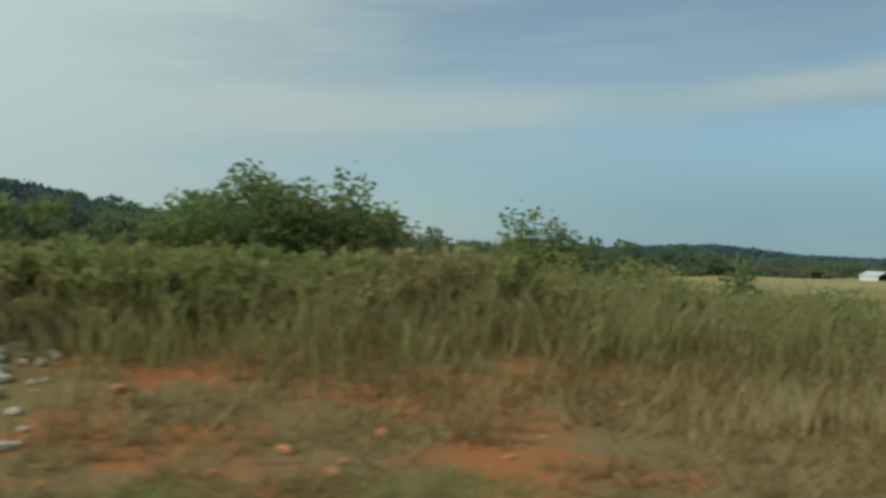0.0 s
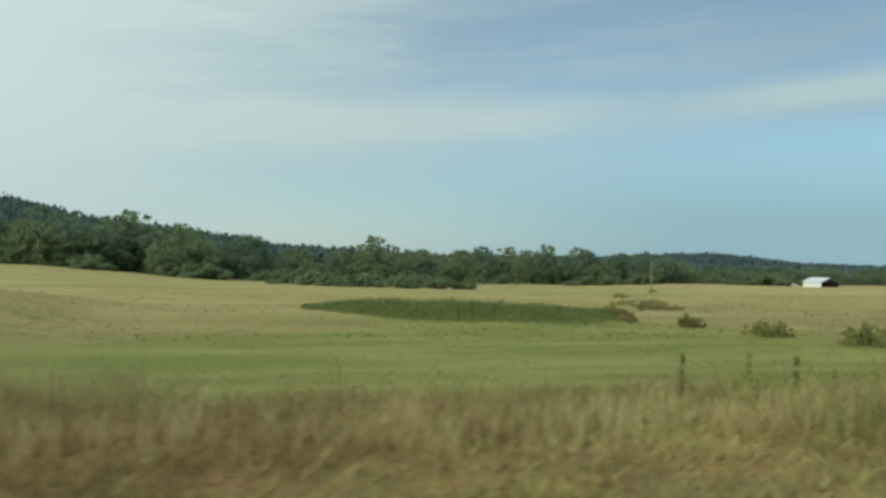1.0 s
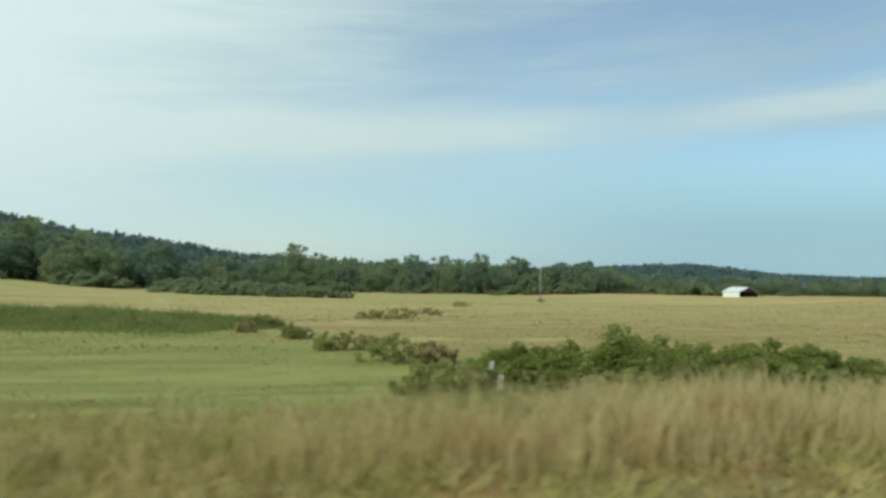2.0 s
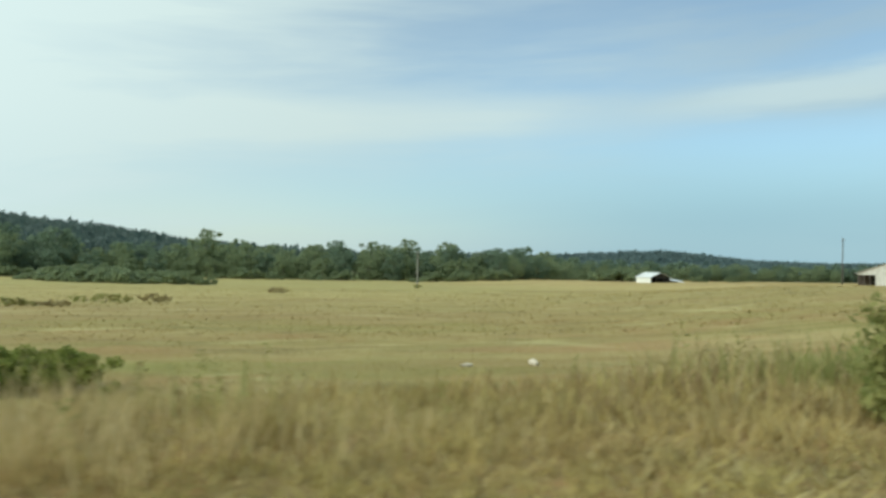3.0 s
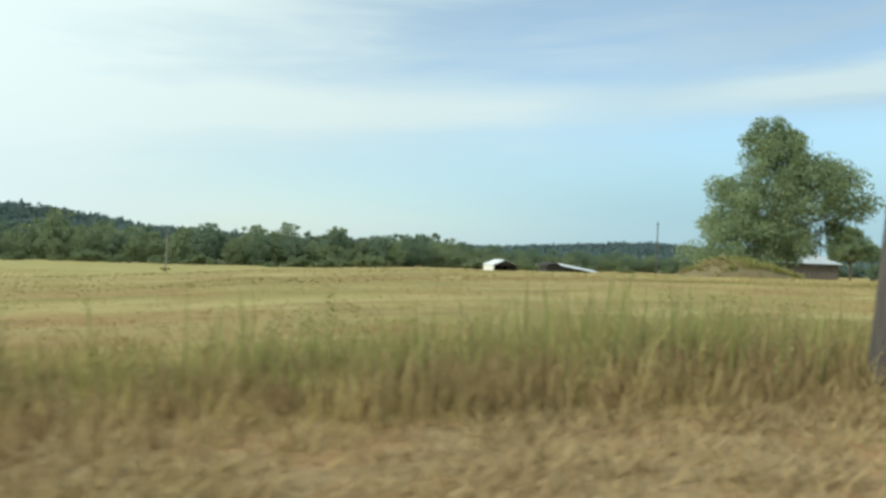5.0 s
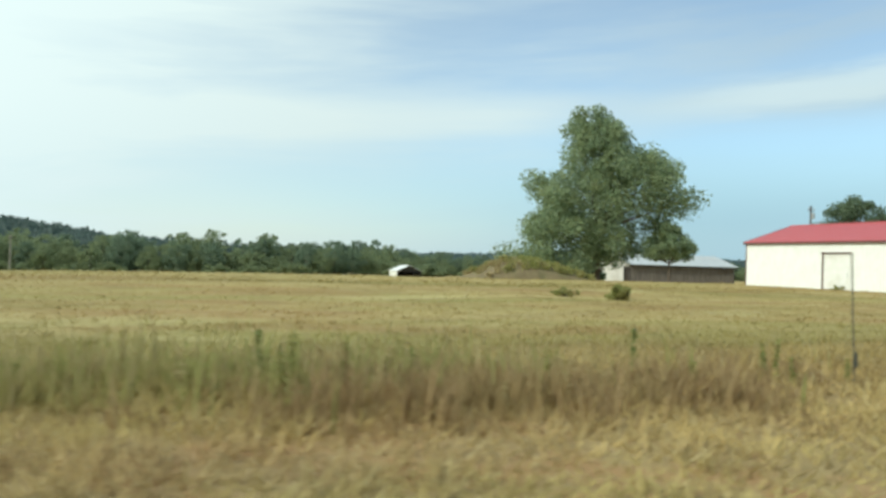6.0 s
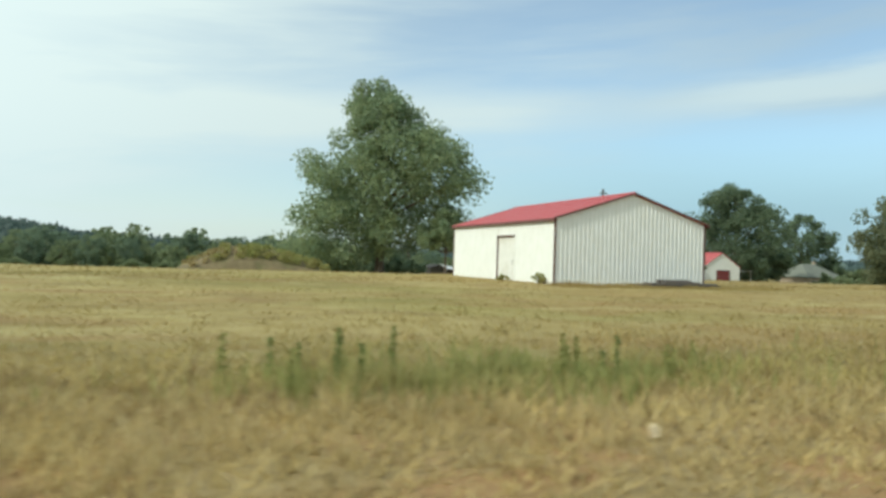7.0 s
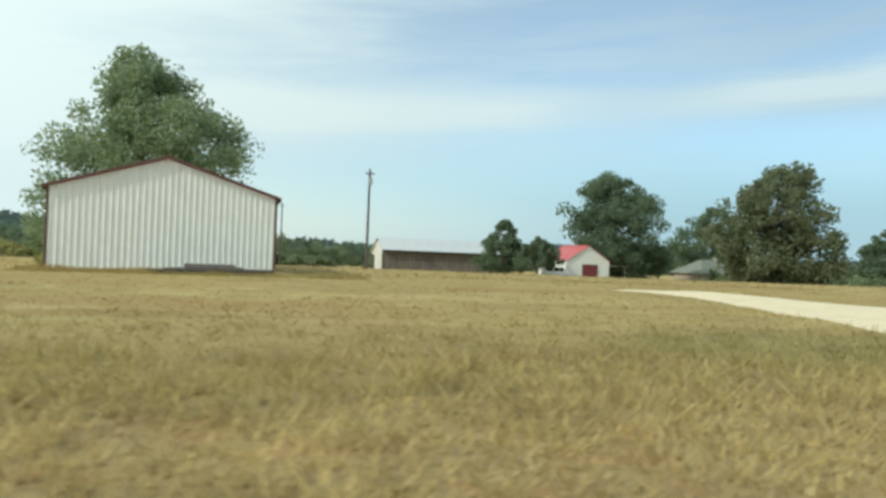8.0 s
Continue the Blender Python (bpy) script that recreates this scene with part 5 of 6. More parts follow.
def make_mound():
    root = thing("earth_mound", Matrix.Translation((199.5, 72.5, float(lie(199.5, 72.5)) - 0.15)), "long overgrown tan earth mound in the field", "mound")
    us, vs = np.linspace(-7.5, 7.5, 50), np.linspace(-4, 4, 26)
    U, W = np.meshgrid(us, vs, indexing="ij")
    h = np.interp(U, [-7.5, -5.5, -2.5, 0, 3, 5.5, 7.5], [0, 0.9, 2.3, 2.2, 1.6, 0.9, 0]) * np.clip(1 - (W / 4) ** 2, 0, 1) ** 0.7
    h = h * (0.75 + 0.5 * bumps(U + 40, W + 40, 1.8))
    V = np.stack([U, W, h], -1).reshape(-1, 3)
    i, j = np.meshgrid(np.arange(len(us) - 1), np.arange(len(vs) - 1), indexing="ij")
    a = (i * len(vs) + j).ravel()
    part("earth", mesh_of("earth", V, np.stack([a, a + len(vs), a + len(vs) + 1, a + 1], 1), MOUND, True), MOUND, root)
    q = np.random.RandomState(3)
    n = 130
    u, w = q.uniform(-6.5, 7, n), q.uniform(-3.2, 3, n)
    hh = np.interp(u, [-7.5, -5.5, -2.5, 0, 3, 5.5, 7.5], [0, 0.9, 2.3, 2.2, 1.6, 0.9, 0]) * np.clip(1 - (w / 4) ** 2, 0, 1) ** 0.7
    ok = u > -2.5 + q.uniform(-4, 4, n)
    V, F = leaf_cloud(q, np.stack([u, w, hh + 0.25], 1)[ok], np.full(ok.sum(), 0.55), 60, 0.26)
    part("brush", mesh_of("brush", V, F, WEED), WEED, root, "grey-green brush")
    V, F = leaf_cloud(q, np.stack([u, w, hh + 0.15], 1)[~ok], np.full((~ok).sum(), 0.4), 40, 0.24)
    part("dry_brush", mesh_of("dry_brush", V, F, DRYWEED), DRYWEED, root, "tan dry brush")


make_mound()

# ---- bushes and reeds ----
make_bush("bush", at(0.75, 13.6), "large dense green bush above the clay bank", "bush", 71, 2.45, 1.7, 400, 85, 0.10, SHRUB, squash=(1.1, 0.9))
make_bush("bush", at(3.0, 14.2), "tall thin green bush above the clay bank", "bush", 72, 2.15, 1.05, 130, 70, 0.11, SHRUB)
for k, (x, y, h, rad) in enumerate(((5.2, 12.6, 1.6, 1.2), (7.4, 12.2, 1.5, 1.3), (9.8, 11.8, 1.2, 1.2), (-1.6, 11.6, 1.0, 1.3), (1.4, 11.3, 1.1, 1.3), (3.6, 11.2, 1.2, 1.2), (12.6, 11.6, 1.0, 1.1), (8.6, 13.2, 1.5, 1.3), (-4.4, 11.8, 1.1, 1.4))):
    make_bush("weed_clump", at(x, y), "rank olive-green weeds above the clay bank", "weed", 110 + k, h, rad, 80, 50, 0.09, WEED, "rank weeds above the bank")
rank = [make_bush("weed_clump", at(-3.0 + 6.5 * k, 10.4), "tangled brown and olive weeds above the clay bank", "weed", 130 + k, 1.15, 1.0, 70, 60, 0.10, mt, "rank weeds above the bank", corners=3) for k, mt in enumerate((WEED, DRYWEED, WEED))]
r = random.Random(31)
for k in range(24):
    x = r.uniform(-5.5, 21.0)
    y = r.uniform(9.3, 12.8)
    s = r.uniform(0.65, 1.1) * (1.0 if x < 15 else 0.75)
    copy_thing(rank[r.choice((0, 0, 1, 2))], at(x, y, r.uniform(0, 360), (s * 1.1, s * 1.1, s)))
stalk = make_bush("weed_stalk", at(2.6, 14.0), "single tall leafy weed above the bush", "weed", 120, 2.9, 0.10, 30, 45, 0.12, SHRUB, "tall weed stalks")
for x, y, h in ((5.6, 13.0, 0.82), (6.35, 13.2, 0.8), (6.6, 13.0, 0.72), (7.7, 13.0, 0.62), (10.6, 13.0, 0.75), (12.9, 12.6, 0.6)):
    copy_thing(stalk, at(x, y, x * 90, (0.9, 0.9, h)))
make_bush("bush", at(-4.0, 15.0), "dark green bush above the clay bank", "bush", 73, 2.2, 2.2, 60, 80, 0.18, SHRUB)
make_bush("bush", at(-9.0, 16.0), "dark green bush above the clay bank", "bush", 74, 2.4, 2.6, 60, 80, 0.20, SHRUB)
for k, (x, y, h, rad, mt) in enumerate(((62.8, 22.6, 1.0, 1.6, WEED), (65.4, 22.4, 1.6, 1.9, BRAMBLE), (68.6, 21.6, 1.95, 2.4, BRAMBLE), (72.2, 22.0, 1.6, 2.6, BRAMBLE), (75.6, 22.6, 1.6, 2.4, BRAMBLE), (78.4, 23.2, 1.25, 2.2, BRAMBLE), (67.4, 19.4, 1.0, 1.6, WEED), (71.0, 19.6, 0.9, 1.8, BRAMBLE), (74.6, 20.0, 0.9, 1.8, WEED))):
    make_bush("bush", at(x, y), "dense green bramble bush in the swale", "bush", 180 + k, h, rad, 170, 90, 0.12, mt, "brambles in the swale")
make_bush("bush", at(67.6, 20.6), "tall leafy sapling above the brambles", "bush", 86, 2.45, 0.45, 30, 50, 0.14, BRAMBLE)
for k, (x, y, h, rad, mt) in enumerate(((62.3, 40.4, 1.05, 1.5, WEED), (60.8, 46.7, 0.9, 0.9, WEED), (63.8, 34.0, 1.25, 1.6, WEED), (59.6, 55.8, 1.0, 1.1, WEED), (57.6, 57.0, 0.7, 1.0, WEED), (65.8, 33.2, 0.8, 0.8, DRYWEED), (64.6, 43.0, 0.6, 1.0, DRYWEED), (69.6, 66.0, 0.7, 1.6, WEED), (72.5, 66.5, 0.5, 1.4, DRYWEED), (75.3, 78.3, 1.0, 2.6, WEED), (79.5, 80, 0.8, 1.8, DRYWEED), (66.5, 37.0, 0.8, 0.7, DRYWEED), (58.0, 50.5, 0.7, 0.7, DRYWEED), (96, 116, 0.9, 1.7, DRYWEED))):
    make_bush("bush", at(x, y), "low brownish bush in the dry field", "bush", 90 + k, h, rad, 60, 60, 0.11, mt, "low bushes in the field")
make_bush("weed_clump", at(132.6, 163.0), "dark weeds round the foot of the lone pole", "weed", 109, 0.9, 1.0, 20, 40, 0.2, WEED)
make_bush("bush", at(183.25, 28.8), "round grey-green bush in the mown field", "bush", 101, 0.75, 0.5, 34, 90, 0.13, WEED)
make_bush("bush", at(182.05, 31.4), "low pale weed clump in the mown field", "bush", 102, 0.4, 0.8, 30, 40, 0.12, WEED)
make_bush("bush", at(90.45, 6.1), "leafy yellow-green bush against the pole", "bush", 103, 1.75, 0.6, 80, 34, 0.12, WEED, squash=(1.35, 0.8))
make_bush("bush", at(89.85, 5.8), "leafy green bush against the pole", "bush", 104, 1.15, 0.5, 55, 36, 0.11, WEED)
make_bush("bush", at(90.7, 5.6), "low leafy green bush beside the pole", "bush", 112, 0.7, 0.5, 40, 36, 0.10, WEED)
make_bush("bush", at(91.35, 6.5), "pale yellow-green weed clump", "bush", 105, 0.95, 0.55, 60, 50, 0.09, BANKWEED)
for k, (x, h) in enumerate(((212.9, 0.7), (212.8, 0.45))):
    make_bush("weed_clump", at(x, 39.6 + k * 5), "green weeds against the barn wall", "weed", 106 + k, h, 0.45, 16, 50, 0.12, WEED)
for k, (x, y, s) in enumerate(((318, 96, 1.0), (326, 98, 0.9), (334, 102, 1.1), (340, 96, 0.9), (352, 100, 1.2), (300, 92, 0.8), (362, 108, 1.3), (331, 122, 1.6), (341, 126, 1.7), (352, 128, 1.8), (364, 130, 1.8), (376, 132, 1.8))):
    copy_thing(scrub, at(x, y, k * 50, (s, s, s * 0.85)))
for k, (x, y, s) in enumerate(((301, 101, 0.45), (289, 104.5, 0.4), (305, 103, 0.5), (304.6, 105, 0.85), (297, 99, 0.4))):
    copy_thing(scrub, at(x, y, k * 70, (s, s, s)))


def blades(name, label, seed, n, sampler, height, width, material, bend=0.35, category="grass", tuft=1, spread=0.1, bent=True):
    """Grass as real blades that taper to a point; in tufts they lean outwards. height(x, y): metres. bent: with a knee."""
    q = np.random.RandomState(seed)
    x, y = sampler(q, n // tuft)
    h = height(x, y) * (0.7 + 0.5 * q.rand(len(x)))
    x, y, h = np.repeat(x, tuft), np.repeat(y, tuft), np.repeat(h, tuft)
    n = len(x)
    t = q.uniform(0, 2 * math.pi, n)
    out = spread * np.abs(q.normal(0, 1, n)) * (tuft > 1) * (0.5 + h)
    x, y = x + np.cos(t) * out, y + np.sin(t) * out
    h = h * (0.55 + 0.75 * q.rand(n))
    ok = (h > 0.03) & (y > 3.95)
    x, y, h, t = x[ok], y[ok], h[ok], t[ok]
    n = len(x)
    z = lie(x, y) - 0.02
    a, t = q.uniform(0, 2 * math.pi, n), t + q.normal(0, 0.7, n)
    w = width * (0.6 + 0.8 * q.rand(n)) / 2
    b = bend * h * (0.3 + q.rand(n))
    base = np.stack([x, y, z], 1)
    side = np.stack([np.cos(a) * w, np.sin(a) * w, 0 * w], 1)
    lean = np.stack([np.cos(t) * b, np.sin(t) * b, h], 1)
    i = np.arange(n)[:, None]
    if bent:
        mid = base + lean * [0.3, 0.3, 0.6]
        V = np.stack([base - side, base + side, mid + side * 0.7, mid - side * 0.7, base + lean], 1).reshape(-1, 3)
        F = np.concatenate([i * 5 + [0, 1, 2], i * 5 + [0, 2, 3], i * 5 + [3, 2, 4]])
    else:
        V = np.stack([base - side, base + side, base + lean], 1).reshape(-1, 3)
        F = i * 3 + [0, 1, 2]
    return tagged(new(name, mesh_of(name, V, F, material)), label, category, kind="stuff")


def tall_share(x):
    """How rank the verge grows along the road."""
    return np.interp(x, [-20, 5, 14, 22, 32, 44, 56, 80, 88, 100, 116, 132, 152, 160, 170, 182, 196, 206, 211, 215, 222, 240],
                     [1.0, 0.9, 0.7, 0.5, 0.35, 0.34, 0.22, 0.32, 0.9, 0.65, 0.8, 0.95, 1.0, 0.7, 0.42, 0.25, 0.25, 0.42, 0.3, 0.12, 0.08, 0.08])


def verge_height(x, y):
    y = y + np.interp(x, [-9, 40, 55, 100, 125, 140, 150], [0.2, 0.3, 1.4, 1.4, 0.8, 0.2, 0.0])
    row = np.interp(y, [5.6, 6.6, 7.6, 10, 13, 18, 24, 36], [0.14, 0.30, 0.58, 0.66, 0.46, 0.28, 0.2, 0.12])
    clump = bumps(x, y, 1.0) ** 2.0 * (0.3 + 1.5 * bumps(x + 50, y, 3.5))
    return row * (0.16 + 0.84 * tall_share(x)) * (0.22 + 1.75 * clump)


def clear_of(x, y):
    """True away from the drive, the barn and the clay cut."""
    left, right = drive_edges(y)
    drive = (x > left) & (x < right) & (y < 34)
    barn = (x > 213.1) & (x < 223.8) & (y > 38.1) & (y < 55.4)
    cut = (x < 4.5) & (y < 9.0) & (bumps(x + 30, y, 1.1) < 0.30)
    rubble = (x > -4.7) & (x < -1.2) & (y > 4.8) & (y < 9.7) & (bumps(x, y, 0.8) > 0.3)
    return ~(drive | barn | cut | rubble)


def verge(q, n):
    x, y = q.uniform(-9, 243, n), 4.9 + np.minimum(q.exponential(4.6, n), 34 * q.rand(n))
    ok = clear_of(x, y)
    return x[ok], y[ok]


def verge_mat(q, n):
    x, y = q.uniform(-6, 243, n), 3.95 + np.minimum(q.exponential(4.4, n), 32 * q.rand(n))
    ok = clear_of(x, y)
    return x[ok], y[ok]


def meadow_near(q, n):
    x, y = q.uniform(0, 262, n), 9.5 + 39 * q.rand(n) ** 1.45
    ok = clear_of(x, y)
    return x[ok], y[ok]


def meadow_far(q, n):
    x, y = q.uniform(10, 330, n), 40 + 110 * q.rand(n) ** 1.3
    ok = clear_of(x, y) & ~((x > 240) & (y > 90))
    return x[ok], y[ok]


blades("verge_mat", "matted short dry grass at the road's edge", 4, 290000, verge_mat, lambda x, y: (0.07 + 0.24 * bumps(x, y, 0.6) ** 1.5) * np.interp(y, [4, 5, 8, 14, 30], [0.75, 1.0, 1.5, 1.2, 0.6]), 0.036, BLADE, 1.1, tuft=4, spread=0.2, bent=False)
blades("verge_grass", "dry straw and brown grass along the road", 1, 105000, verge, verge_height, 0.026, BLADE, 0.5, tuft=10, spread=0.24)
blades("field_grass", "dry straw-coloured grass of the field", 2, 240000, meadow_near, lambda x, y: 0.085 * (0.5 + bumps(x, y, 2.5)) * np.interp(x, [0, 60, 100, 170, 210], [0.9, 1, 1, 1.1, 1.1]), 0.042, BLADE, 2.8, bent=False)
blades("wall_grass", "dry grass and weeds at the foot of the barn wall", 21, 5000, lambda q, n: (q.uniform(212.4, 228.0, n), q.uniform(35.2, 37.9, n)), lambda x, y: 0.12 + 0.32 * bumps(x, y, 1.2) ** 2, 0.035, BLADE, 0.5, tuft=5, spread=0.2)
blades("far_field_grass", "pale dry hay grass of the far field", 3, 60000, meadow_far, lambda x, y: 0.12 * (0.5 + bumps(x, y, 6.0)), 0.14, BLADE, 2.5, bent=False)


def weed_rows(q, n):
    x, y = q.uniform(-4, 214, n), q.normal(8.6, 1.1, n)
    ok = (y > 6.6) & (y < 12) & clear_of(x, y) & (q.rand(n) < (0.05 + tall_share(x) ** 2) * step(0.45, 0.7, bumps(x + 9, y * 0.4, 2.4)))
    return x[ok], y[ok]


blades("tall_weeds", "tall green weed stalks along the verge", 5, 9000, weed_rows, lambda x, y: 0.55 + 0.8 * tall_share(x) * bumps(x, y, 3.0), 0.035, WEED, 0.18, "weed")
blades("dry_stalks", "tall dry seed stalks along the verge", 6, 14000, weed_rows, lambda x, y: 0.5 + 0.6 * tall_share(x) * bumps(x, y, 2.0), 0.014, DRYWEED, 0.2, "weed")


def weed_leaves(name, label, seed, n, height, material):
    """Leafy stalks: small leaves set all the way up each stem."""
    q = np.random.RandomState(seed)
    x, y = weed_rows(q, n)
    h = height * (0.5 + 0.9 * q.rand(len(x))) * (0.4 + 0.6 * tall_share(x))
    per = 16
    f = np.tile(np.linspace(0.15, 1.0, per), len(x))
    X, Y, H = np.repeat(x, per), np.repeat(y, per), np.repeat(h, per)
    c = np.stack([X + q.normal(0, 0.03, len(X)), Y + q.normal(0, 0.03, len(X)), lie(X, Y) + f * H], 1)
    V, F = leaf_cloud(q, c, 0.07 * (1.15 - f), 4, 0.042)
    tagged(new(name, mesh_of(name, V, F, material)), label, "weed", kind="stuff")


def brown_growth(q, n):
    """Dead weeds in ragged patches along the road."""
    x, y = q.uniform(-6, 214, n), 4.6 + 5.6 * q.rand(n)
    share = np.interp(x, [-6, 8, 30, 48, 58, 78, 90, 130, 158, 170, 180, 206, 214], [0.6, 1.0, 0.9, 0.4, 0.1, 0.15, 0.8, 1.0, 0.8, 0.5, 0.3, 0.4, 0.3])
    ok = (q.rand(n) < share * step(0.42, 0.62, bumps(x * 0.6 + 20, y, 1.5))) & (bumps(x + 30, y, 1.1) > np.where(x < 4.5, 0.42, 0.0)) & clear_of(x, y)
    return x[ok], y[ok]


blades("brown_growth", "dead brown weeds and grass along the road", 14, 105000, brown_growth, lambda x, y: (0.12 + 0.52 * bumps(x, y, 1.1)) * np.interp(y, [4.6, 6.5, 9], [0.4, 0.8, 1.2]) * (0.45 + 0.55 * tall_share(x)), 0.024, BROWNWEED, 0.6, "weed", 8, 0.22)


def make_spike(seed, material):
    """A tall narrow weed: one stem set with upright leaves, feathery towards the top."""
    q = np.random.RandomState(seed)
    root = thing("tall_weed", at(209.6, 8.0), "tall narrow green weed standing in dry grass", "weed", "tall roadside weeds")
    f = np.sort(q.rand(110))
    c = np.stack([0.03 * f + q.normal(0, 0.012, 110), q.normal(0, 0.012, 110), 0.06 + f * 0.94], 1)
    V, F = leaf_cloud(q, c, 0.042 * (1.15 - f) + 0.010, 1, 0.07, -1.8, 3)
    part("leaves", mesh_of("leaves", V, F, material), material, root)
    part("stem", tube_bm([(0, 0, -0.05), (0.012, 0, 0.5), (0.03, 0, 1.0)], [0.008, 0.006, 0.002], 5), material, root)
    return root


spikes = [make_spike(5, REED), make_spike(6, WEED)]
r = random.Random(12)
for x0, y0, wide, count in ((210.0, 8.2, 0.8, 22), (206.9, 8.0, 0.9, 6), (211.4, 7.6, 0.8, 6), (213.4, 8.6, 0.6, 4), (204.6, 9.0, 1.2, 5), (199.0, 8.6, 1.3, 9), (194.5, 9.0, 1.6, 8), (187.0, 8.4, 1.8, 8), (180.0, 8.2, 2.0, 7), (172.0, 8.4, 2.0, 8), (165.8, 8.6, 1.6, 9), (161.0, 8.4, 1.5, 7),
                            (117.0, 8.6, 1.5, 5), (105.0, 9.0, 2.5, 7), (98.5, 8.6, 1.5, 5), (58.2, 8.4, 0.25, 9), (63.5, 8.2, 3.0, 5), (47.5, 8.6, 2.2, 4), (35.0, 8.5, 1.5, 6), (129.0, 8.6, 3.0, 6), (72.0, 8.6, 3.0, 6)):
    for k in range(count):
        h = r.uniform(0.4, 0.95) * (1.3 if 208.5 < x0 < 211 else 0.8)
        copy_thing(spikes[r.choice((0, 1, 1))], at(x0 + r.gauss(0, wide * 0.6), y0 + r.uniform(-0.7, 0.9), r.uniform(0, 360), (0.7 + h * 0.5, 0.7 + h * 0.5, h)))
def in_clusters(places):
    """Growth that crowds round given places: (x, y, spread along the road, spread across, share)."""
    def sampler(q, n):
        share = np.array([p[4] for p in places], float)
        pick = q.choice(len(places), n, p=share / share.sum())
        p = np.array(places)[pick]
        x, y = q.normal(p[:, 0], p[:, 2]), q.normal(p[:, 1], p[:, 3])
        ok = (y > 5.2) & (y < 12.5) & clear_of(x, y)
        return x[ok], y[ok]
    return sampler


GREEN_SPOTS = [(209.7, 7.4, 1.5, 0.6, 3), (211.6, 6.6, 0.5, 0.4, 1), (197.0, 8.6, 1.6, 0.7, 3), (181.2, 7.9, 1.6, 0.5, 1.6), (165.0, 9.6, 2.2, 0.8, 4), (150.6, 8.8, 1.2, 0.6, 1), (115.3, 9.2, 1.0, 0.5, 2.4), (121.0, 9.0, 2.5, 0.6, 1.4),
               (57.8, 7.6, 0.5, 0.5, 1.2), (61.5, 8.4, 2.5, 0.7, 1.5), (34.6, 6.2, 0.5, 0.4, 0.9), (37.2, 6.0, 0.6, 0.4, 0.9), (92.5, 8.4, 1.0, 0.5, 1.6), (104.5, 8.6, 2.0, 0.6, 1.5), (134.0, 8.8, 4.0, 0.7, 2)]
BROWN_SPOTS = [(208.3, 6.9, 1.1, 0.5, 2.5), (211.0, 7.2, 1.0, 0.5, 1.5), (186.0, 7.2, 1.6, 0.5, 1.5), (168.5, 8.0, 1.8, 0.6, 2), (93.4, 5.95, 0.5, 0.25, 7), (208.3, 5.5, 0.5, 0.3, 2), (35.9, 5.9, 0.35, 0.25, 1.6), (145.5, 8.2, 2.5, 0.5, 4), (151.0, 8.2, 2.5, 0.5, 3), (99.0, 7.6, 1.6, 0.5, 2), (113.0, 7.8, 1.8, 0.6, 2), (150.5, 8.0, 1.2, 0.5, 2),
               (126.0, 8.0, 4.0, 0.6, 2), (140.0, 8.0, 3.0, 0.6, 2), (24.0, 8.6, 3.0, 0.8, 3), (42.0, 7.8, 3.0, 0.5, 1.5), (72.0, 7.8, 4.0, 0.6, 1.5), (36.4, 6.1, 0.3, 0.25, 1.2)]
blades("edge_grass", "short olive grass along the asphalt", 22, 9000, lambda q, n: (q.uniform(-5.0, 8.0, n), 3.95 + 1.2 * q.rand(n)), lambda x, y: 0.32 * (bumps(x, y, 0.9) - 0.35), 0.03, BANKWEED, 0.9, tuft=5, spread=0.2, bent=False)
STRAW_SPOTS = [(5.0, 5.7, 1.4, 0.6, 0.6), (8.0, 6.3, 1.8, 0.9, 0.9), (12.0, 6.4, 2.0, 0.9, 0.5), (16.5, 6.9, 2.5, 0.9, 0.4), (34.3, 6.4, 0.6, 0.4, 1.0), (36.6, 6.5, 0.5, 0.3, 0.8), (58.5, 6.4, 1.8, 0.6, 3), (61.5, 7.4, 2.8, 1.0, 7), (194.0, 6.4, 3.0, 0.8, 1.6), (180.0, 6.4, 3.0, 0.7, 1), (63.5, 6.6, 2.2, 0.6, 2), (69.5, 6.8, 2.2, 0.6, 3), (75.0, 6.8, 2.5, 0.6, 3), (81.0, 6.8, 2.5, 0.6, 2), (98.5, 7.2, 1.6, 0.6, 1.5), (103.0, 7.4, 2.0, 0.6, 1.8), (107.5, 7.4, 1.6, 0.6, 1.2), (119.0, 7.6, 2.0, 0.6, 1), (27.0, 7.2, 2.0, 0.7, 1.2), (31.5, 7.0, 2.0, 0.7, 1.2), (43.0, 6.6, 2.5, 0.5, 1), (50.0, 6.6, 2.5, 0.5, 1), (131.0, 7.6, 4.0, 0.6, 1), (153.0, 7.6, 2.5, 0.6, 0.8), (188.0, 6.6, 3.0, 0.8, 1), (203.0, 6.4, 3.0, 0.8, 1)]
blades("straw_grass", "bleached straw grass standing in the verge", 23, 31000, in_clusters(STRAW_SPOTS), lambda x, y: (0.18 + 0.6 * bumps(x, y, 0.8)) * np.interp(x, [50, 60, 110, 150, 190], [0.75, 1.0, 1.0, 0.8, 0.6]), 0.018, STRAW, 0.4, "grass", 7, 0.16)
blades("green_weeds", "patches of green weeds in the dry verge", 15, 19000, in_clusters(GREEN_SPOTS), lambda x, y: (0.15 + 0.75 * bumps(x, y, 0.9)) * (0.55 + 0.45 * tall_share(x)), 0.03, WEED, 0.28, "weed", 7, 0.14)
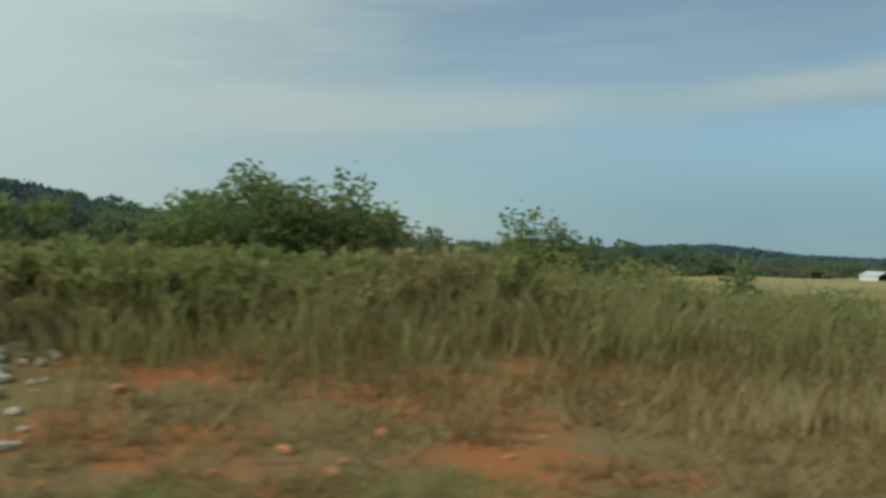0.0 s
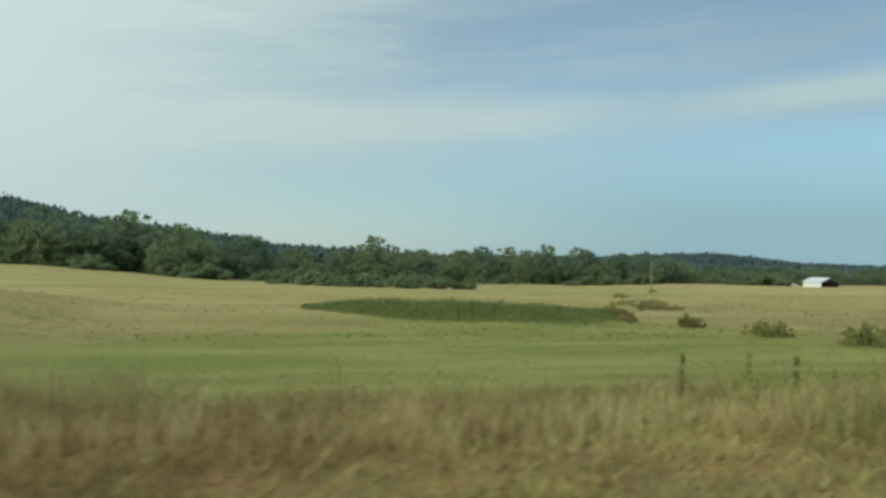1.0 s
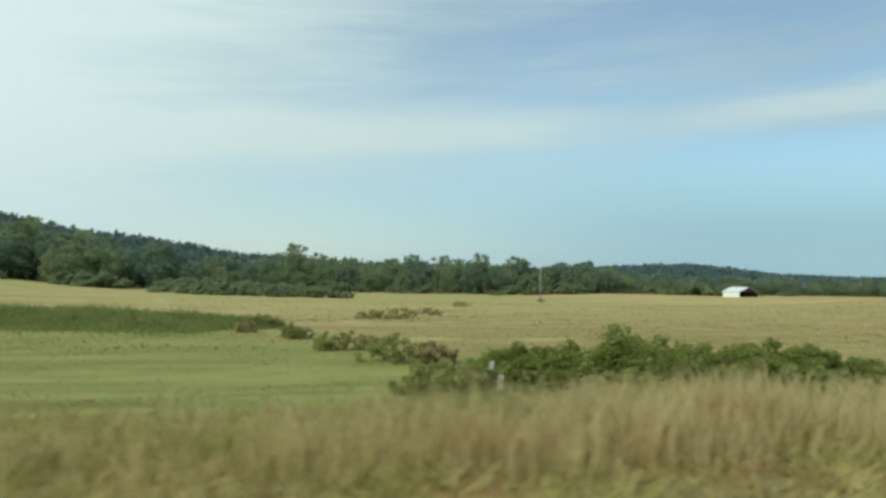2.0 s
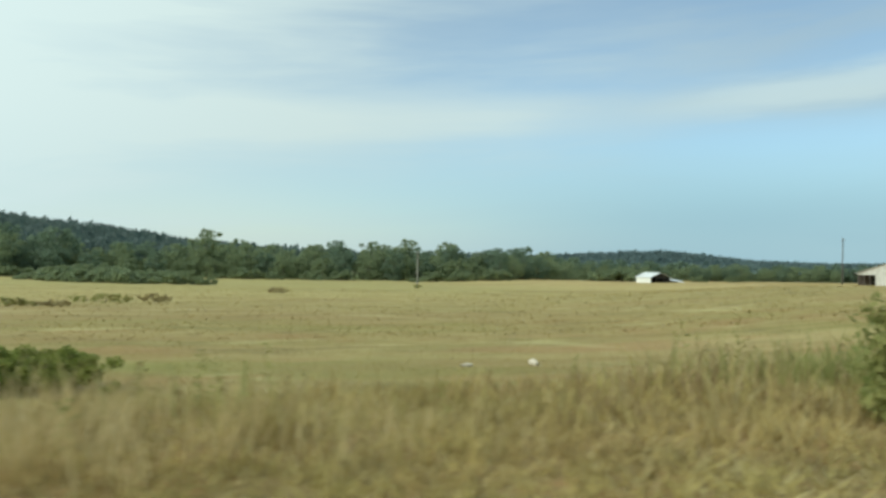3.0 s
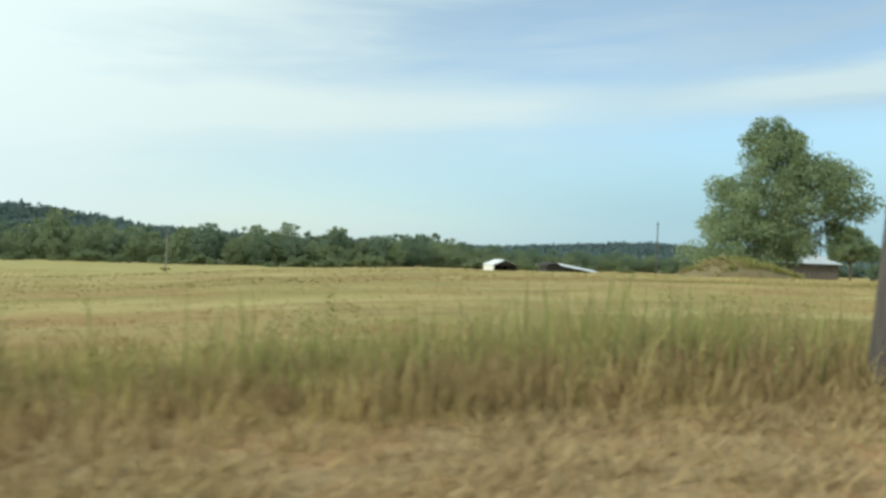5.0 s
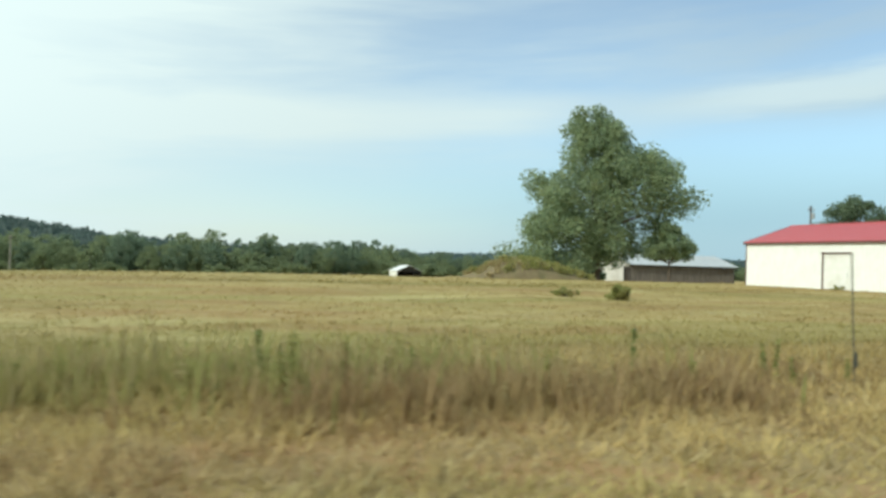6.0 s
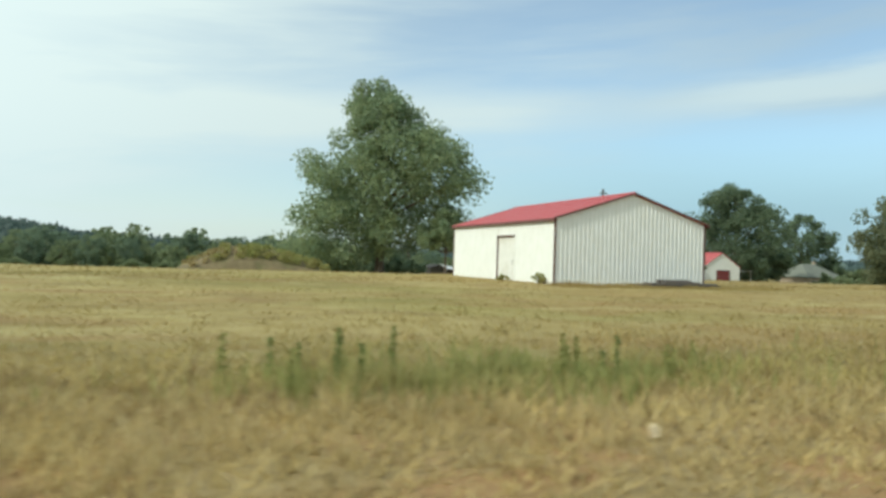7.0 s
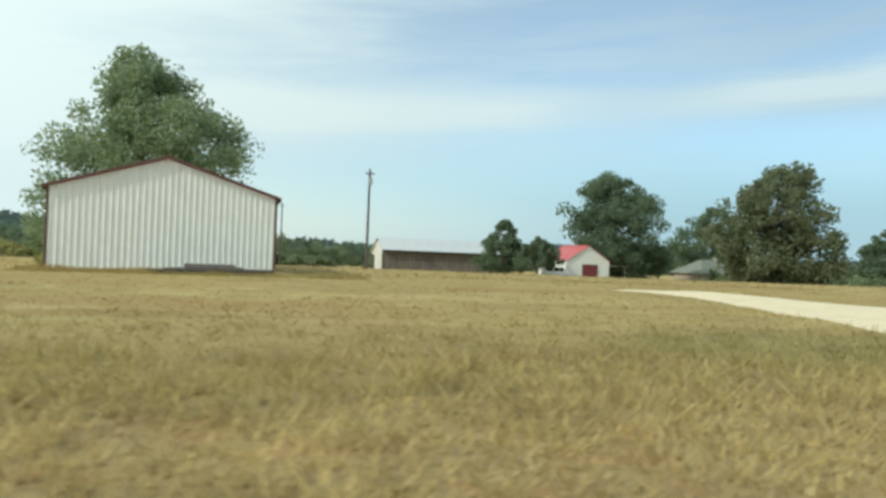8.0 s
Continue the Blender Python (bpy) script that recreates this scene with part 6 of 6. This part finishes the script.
blades("tall_stalks", "tall olive weed stalks with dark feet round the pole", 24, 2400, lambda q, n: (q.uniform(139.0, 159.0, n), q.normal(8.9, 0.7, n)), lambda x, y: (0.45 + 1.15 * bumps(x, y, 1.1)) * np.interp(x, [139, 143, 152, 159], [0.5, 1.0, 1.0, 0.4]), 0.028, WEED, 0.16, "weed", 3, 0.1)
blades("dry_feet", "dark brown dead weeds at the foot of the verge", 25, 9000, lambda q, n: (q.uniform(136.0, 172.0, n), q.normal(7.5, 0.55, n)), lambda x, y: (0.1 + 0.65 * bumps(x, y, 1.3)) * step(0.35, 0.6, bumps(x * 0.7, y, 2.0)) + 0.05, 0.026, BROWNWEED, 0.4, "weed", 7, 0.16)
blades("tawny_stalks", "tall tawny dry weed stalks round the pole", 26, 3600, lambda q, n: (q.uniform(139.0, 170.0, n), q.normal(9.2, 0.8, n)), lambda x, y: (0.4 + 0.9 * bumps(x + 7, y, 1.2)) * np.interp(x, [139, 143, 156, 170], [0.5, 1.0, 0.9, 0.5]), 0.024, DRYWEED, 0.2, "weed", 4, 0.12)
blades("dead_weeds", "patches of dead brown weeds in the verge", 16, 30000, in_clusters(BROWN_SPOTS), lambda x, y: (0.12 + 0.7 * bumps(x + 3, y, 0.9)) * (0.5 + 0.5 * tall_share(x)), 0.026, BROWNWEED, 0.32, "weed", 7, 0.14)
for x, y, s, k in ((208.1, 4.75, 0.26, 1), (207.6, 4.95, 0.24, 0), (209.5, 6.2, 0.32, 0), (211.3, 6.3, 0.34, 0), (207.2, 5.6, 0.26, 0)):
    copy_thing(rank[k], at(x, y, x * 50, (s, s, s * 0.7)))


def bank_growth(q, n):
    x, y = q.uniform(-5.5, 27, n), q.normal(10.2, 1.4, n)
    ok = (y > 8.0) & (y < 13.0)
    return x[ok], y[ok]


blades("bank_weeds", "rank olive weeds and grass above the clay bank", 12, 10000, bank_growth, lambda x, y: (0.2 + 1.2 * bumps(x, y, 1.4)) * np.interp(x, [5, 9, 15, 24], [1.0, 1.2, 1.0, 0.6]), 0.03, BANKWEED, 0.6, "weed", 8, 0.3)
blades("bank_grass", "tall brown dry grass above the clay bank", 13, 13000, bank_growth, lambda x, y: (0.15 + 1.15 * bumps(x + 7, y, 1.4)) * np.interp(x, [5, 9, 15, 20, 27], [1.0, 1.4, 1.25, 0.9, 0.6]), 0.024, DRYWEED, 0.6, "grass", 8, 0.3)
weed_leaves("leafy_weeds", "leafy green weeds in the verge", 7, 3000, 0.85, WEED)
weed_leaves("brown_weeds", "brown dried weeds in the verge", 8, 4200, 0.7, DRYWEED)


def reed_line(x):
    """Where the middle of the reeds runs, and half the width of the bed."""
    return np.interp(x, [35, 44, 52, 61], [65.5, 61.5, 57.5, 55.5]), np.interp(x, [35, 41, 54, 61], [1.4, 6.4, 5.0, 0.8])


def reed_bed(q, n):
    x = q.uniform(35.0, 61.0, n)
    mid, half = reed_line(x)
    return x, mid + q.normal(0, 0.9, n) * half + (bumps(x, x * 0 + 7, 2.2) - 0.5) * 2.5


def reed_height(x, y):
    mid, half = reed_line(x)
    return (0.45 + 0.95 * bumps(x, y, 2.6)) * np.exp(-((y - mid) / (1.25 * half)) ** 2) * np.interp(x, [35, 41, 52, 61], [0.45, 1.0, 0.9, 0.4])


blades("reeds", "dense band of green reeds in the swale", 9, 52000, reed_bed, reed_height, 0.08, REED, 0.6, "reeds")
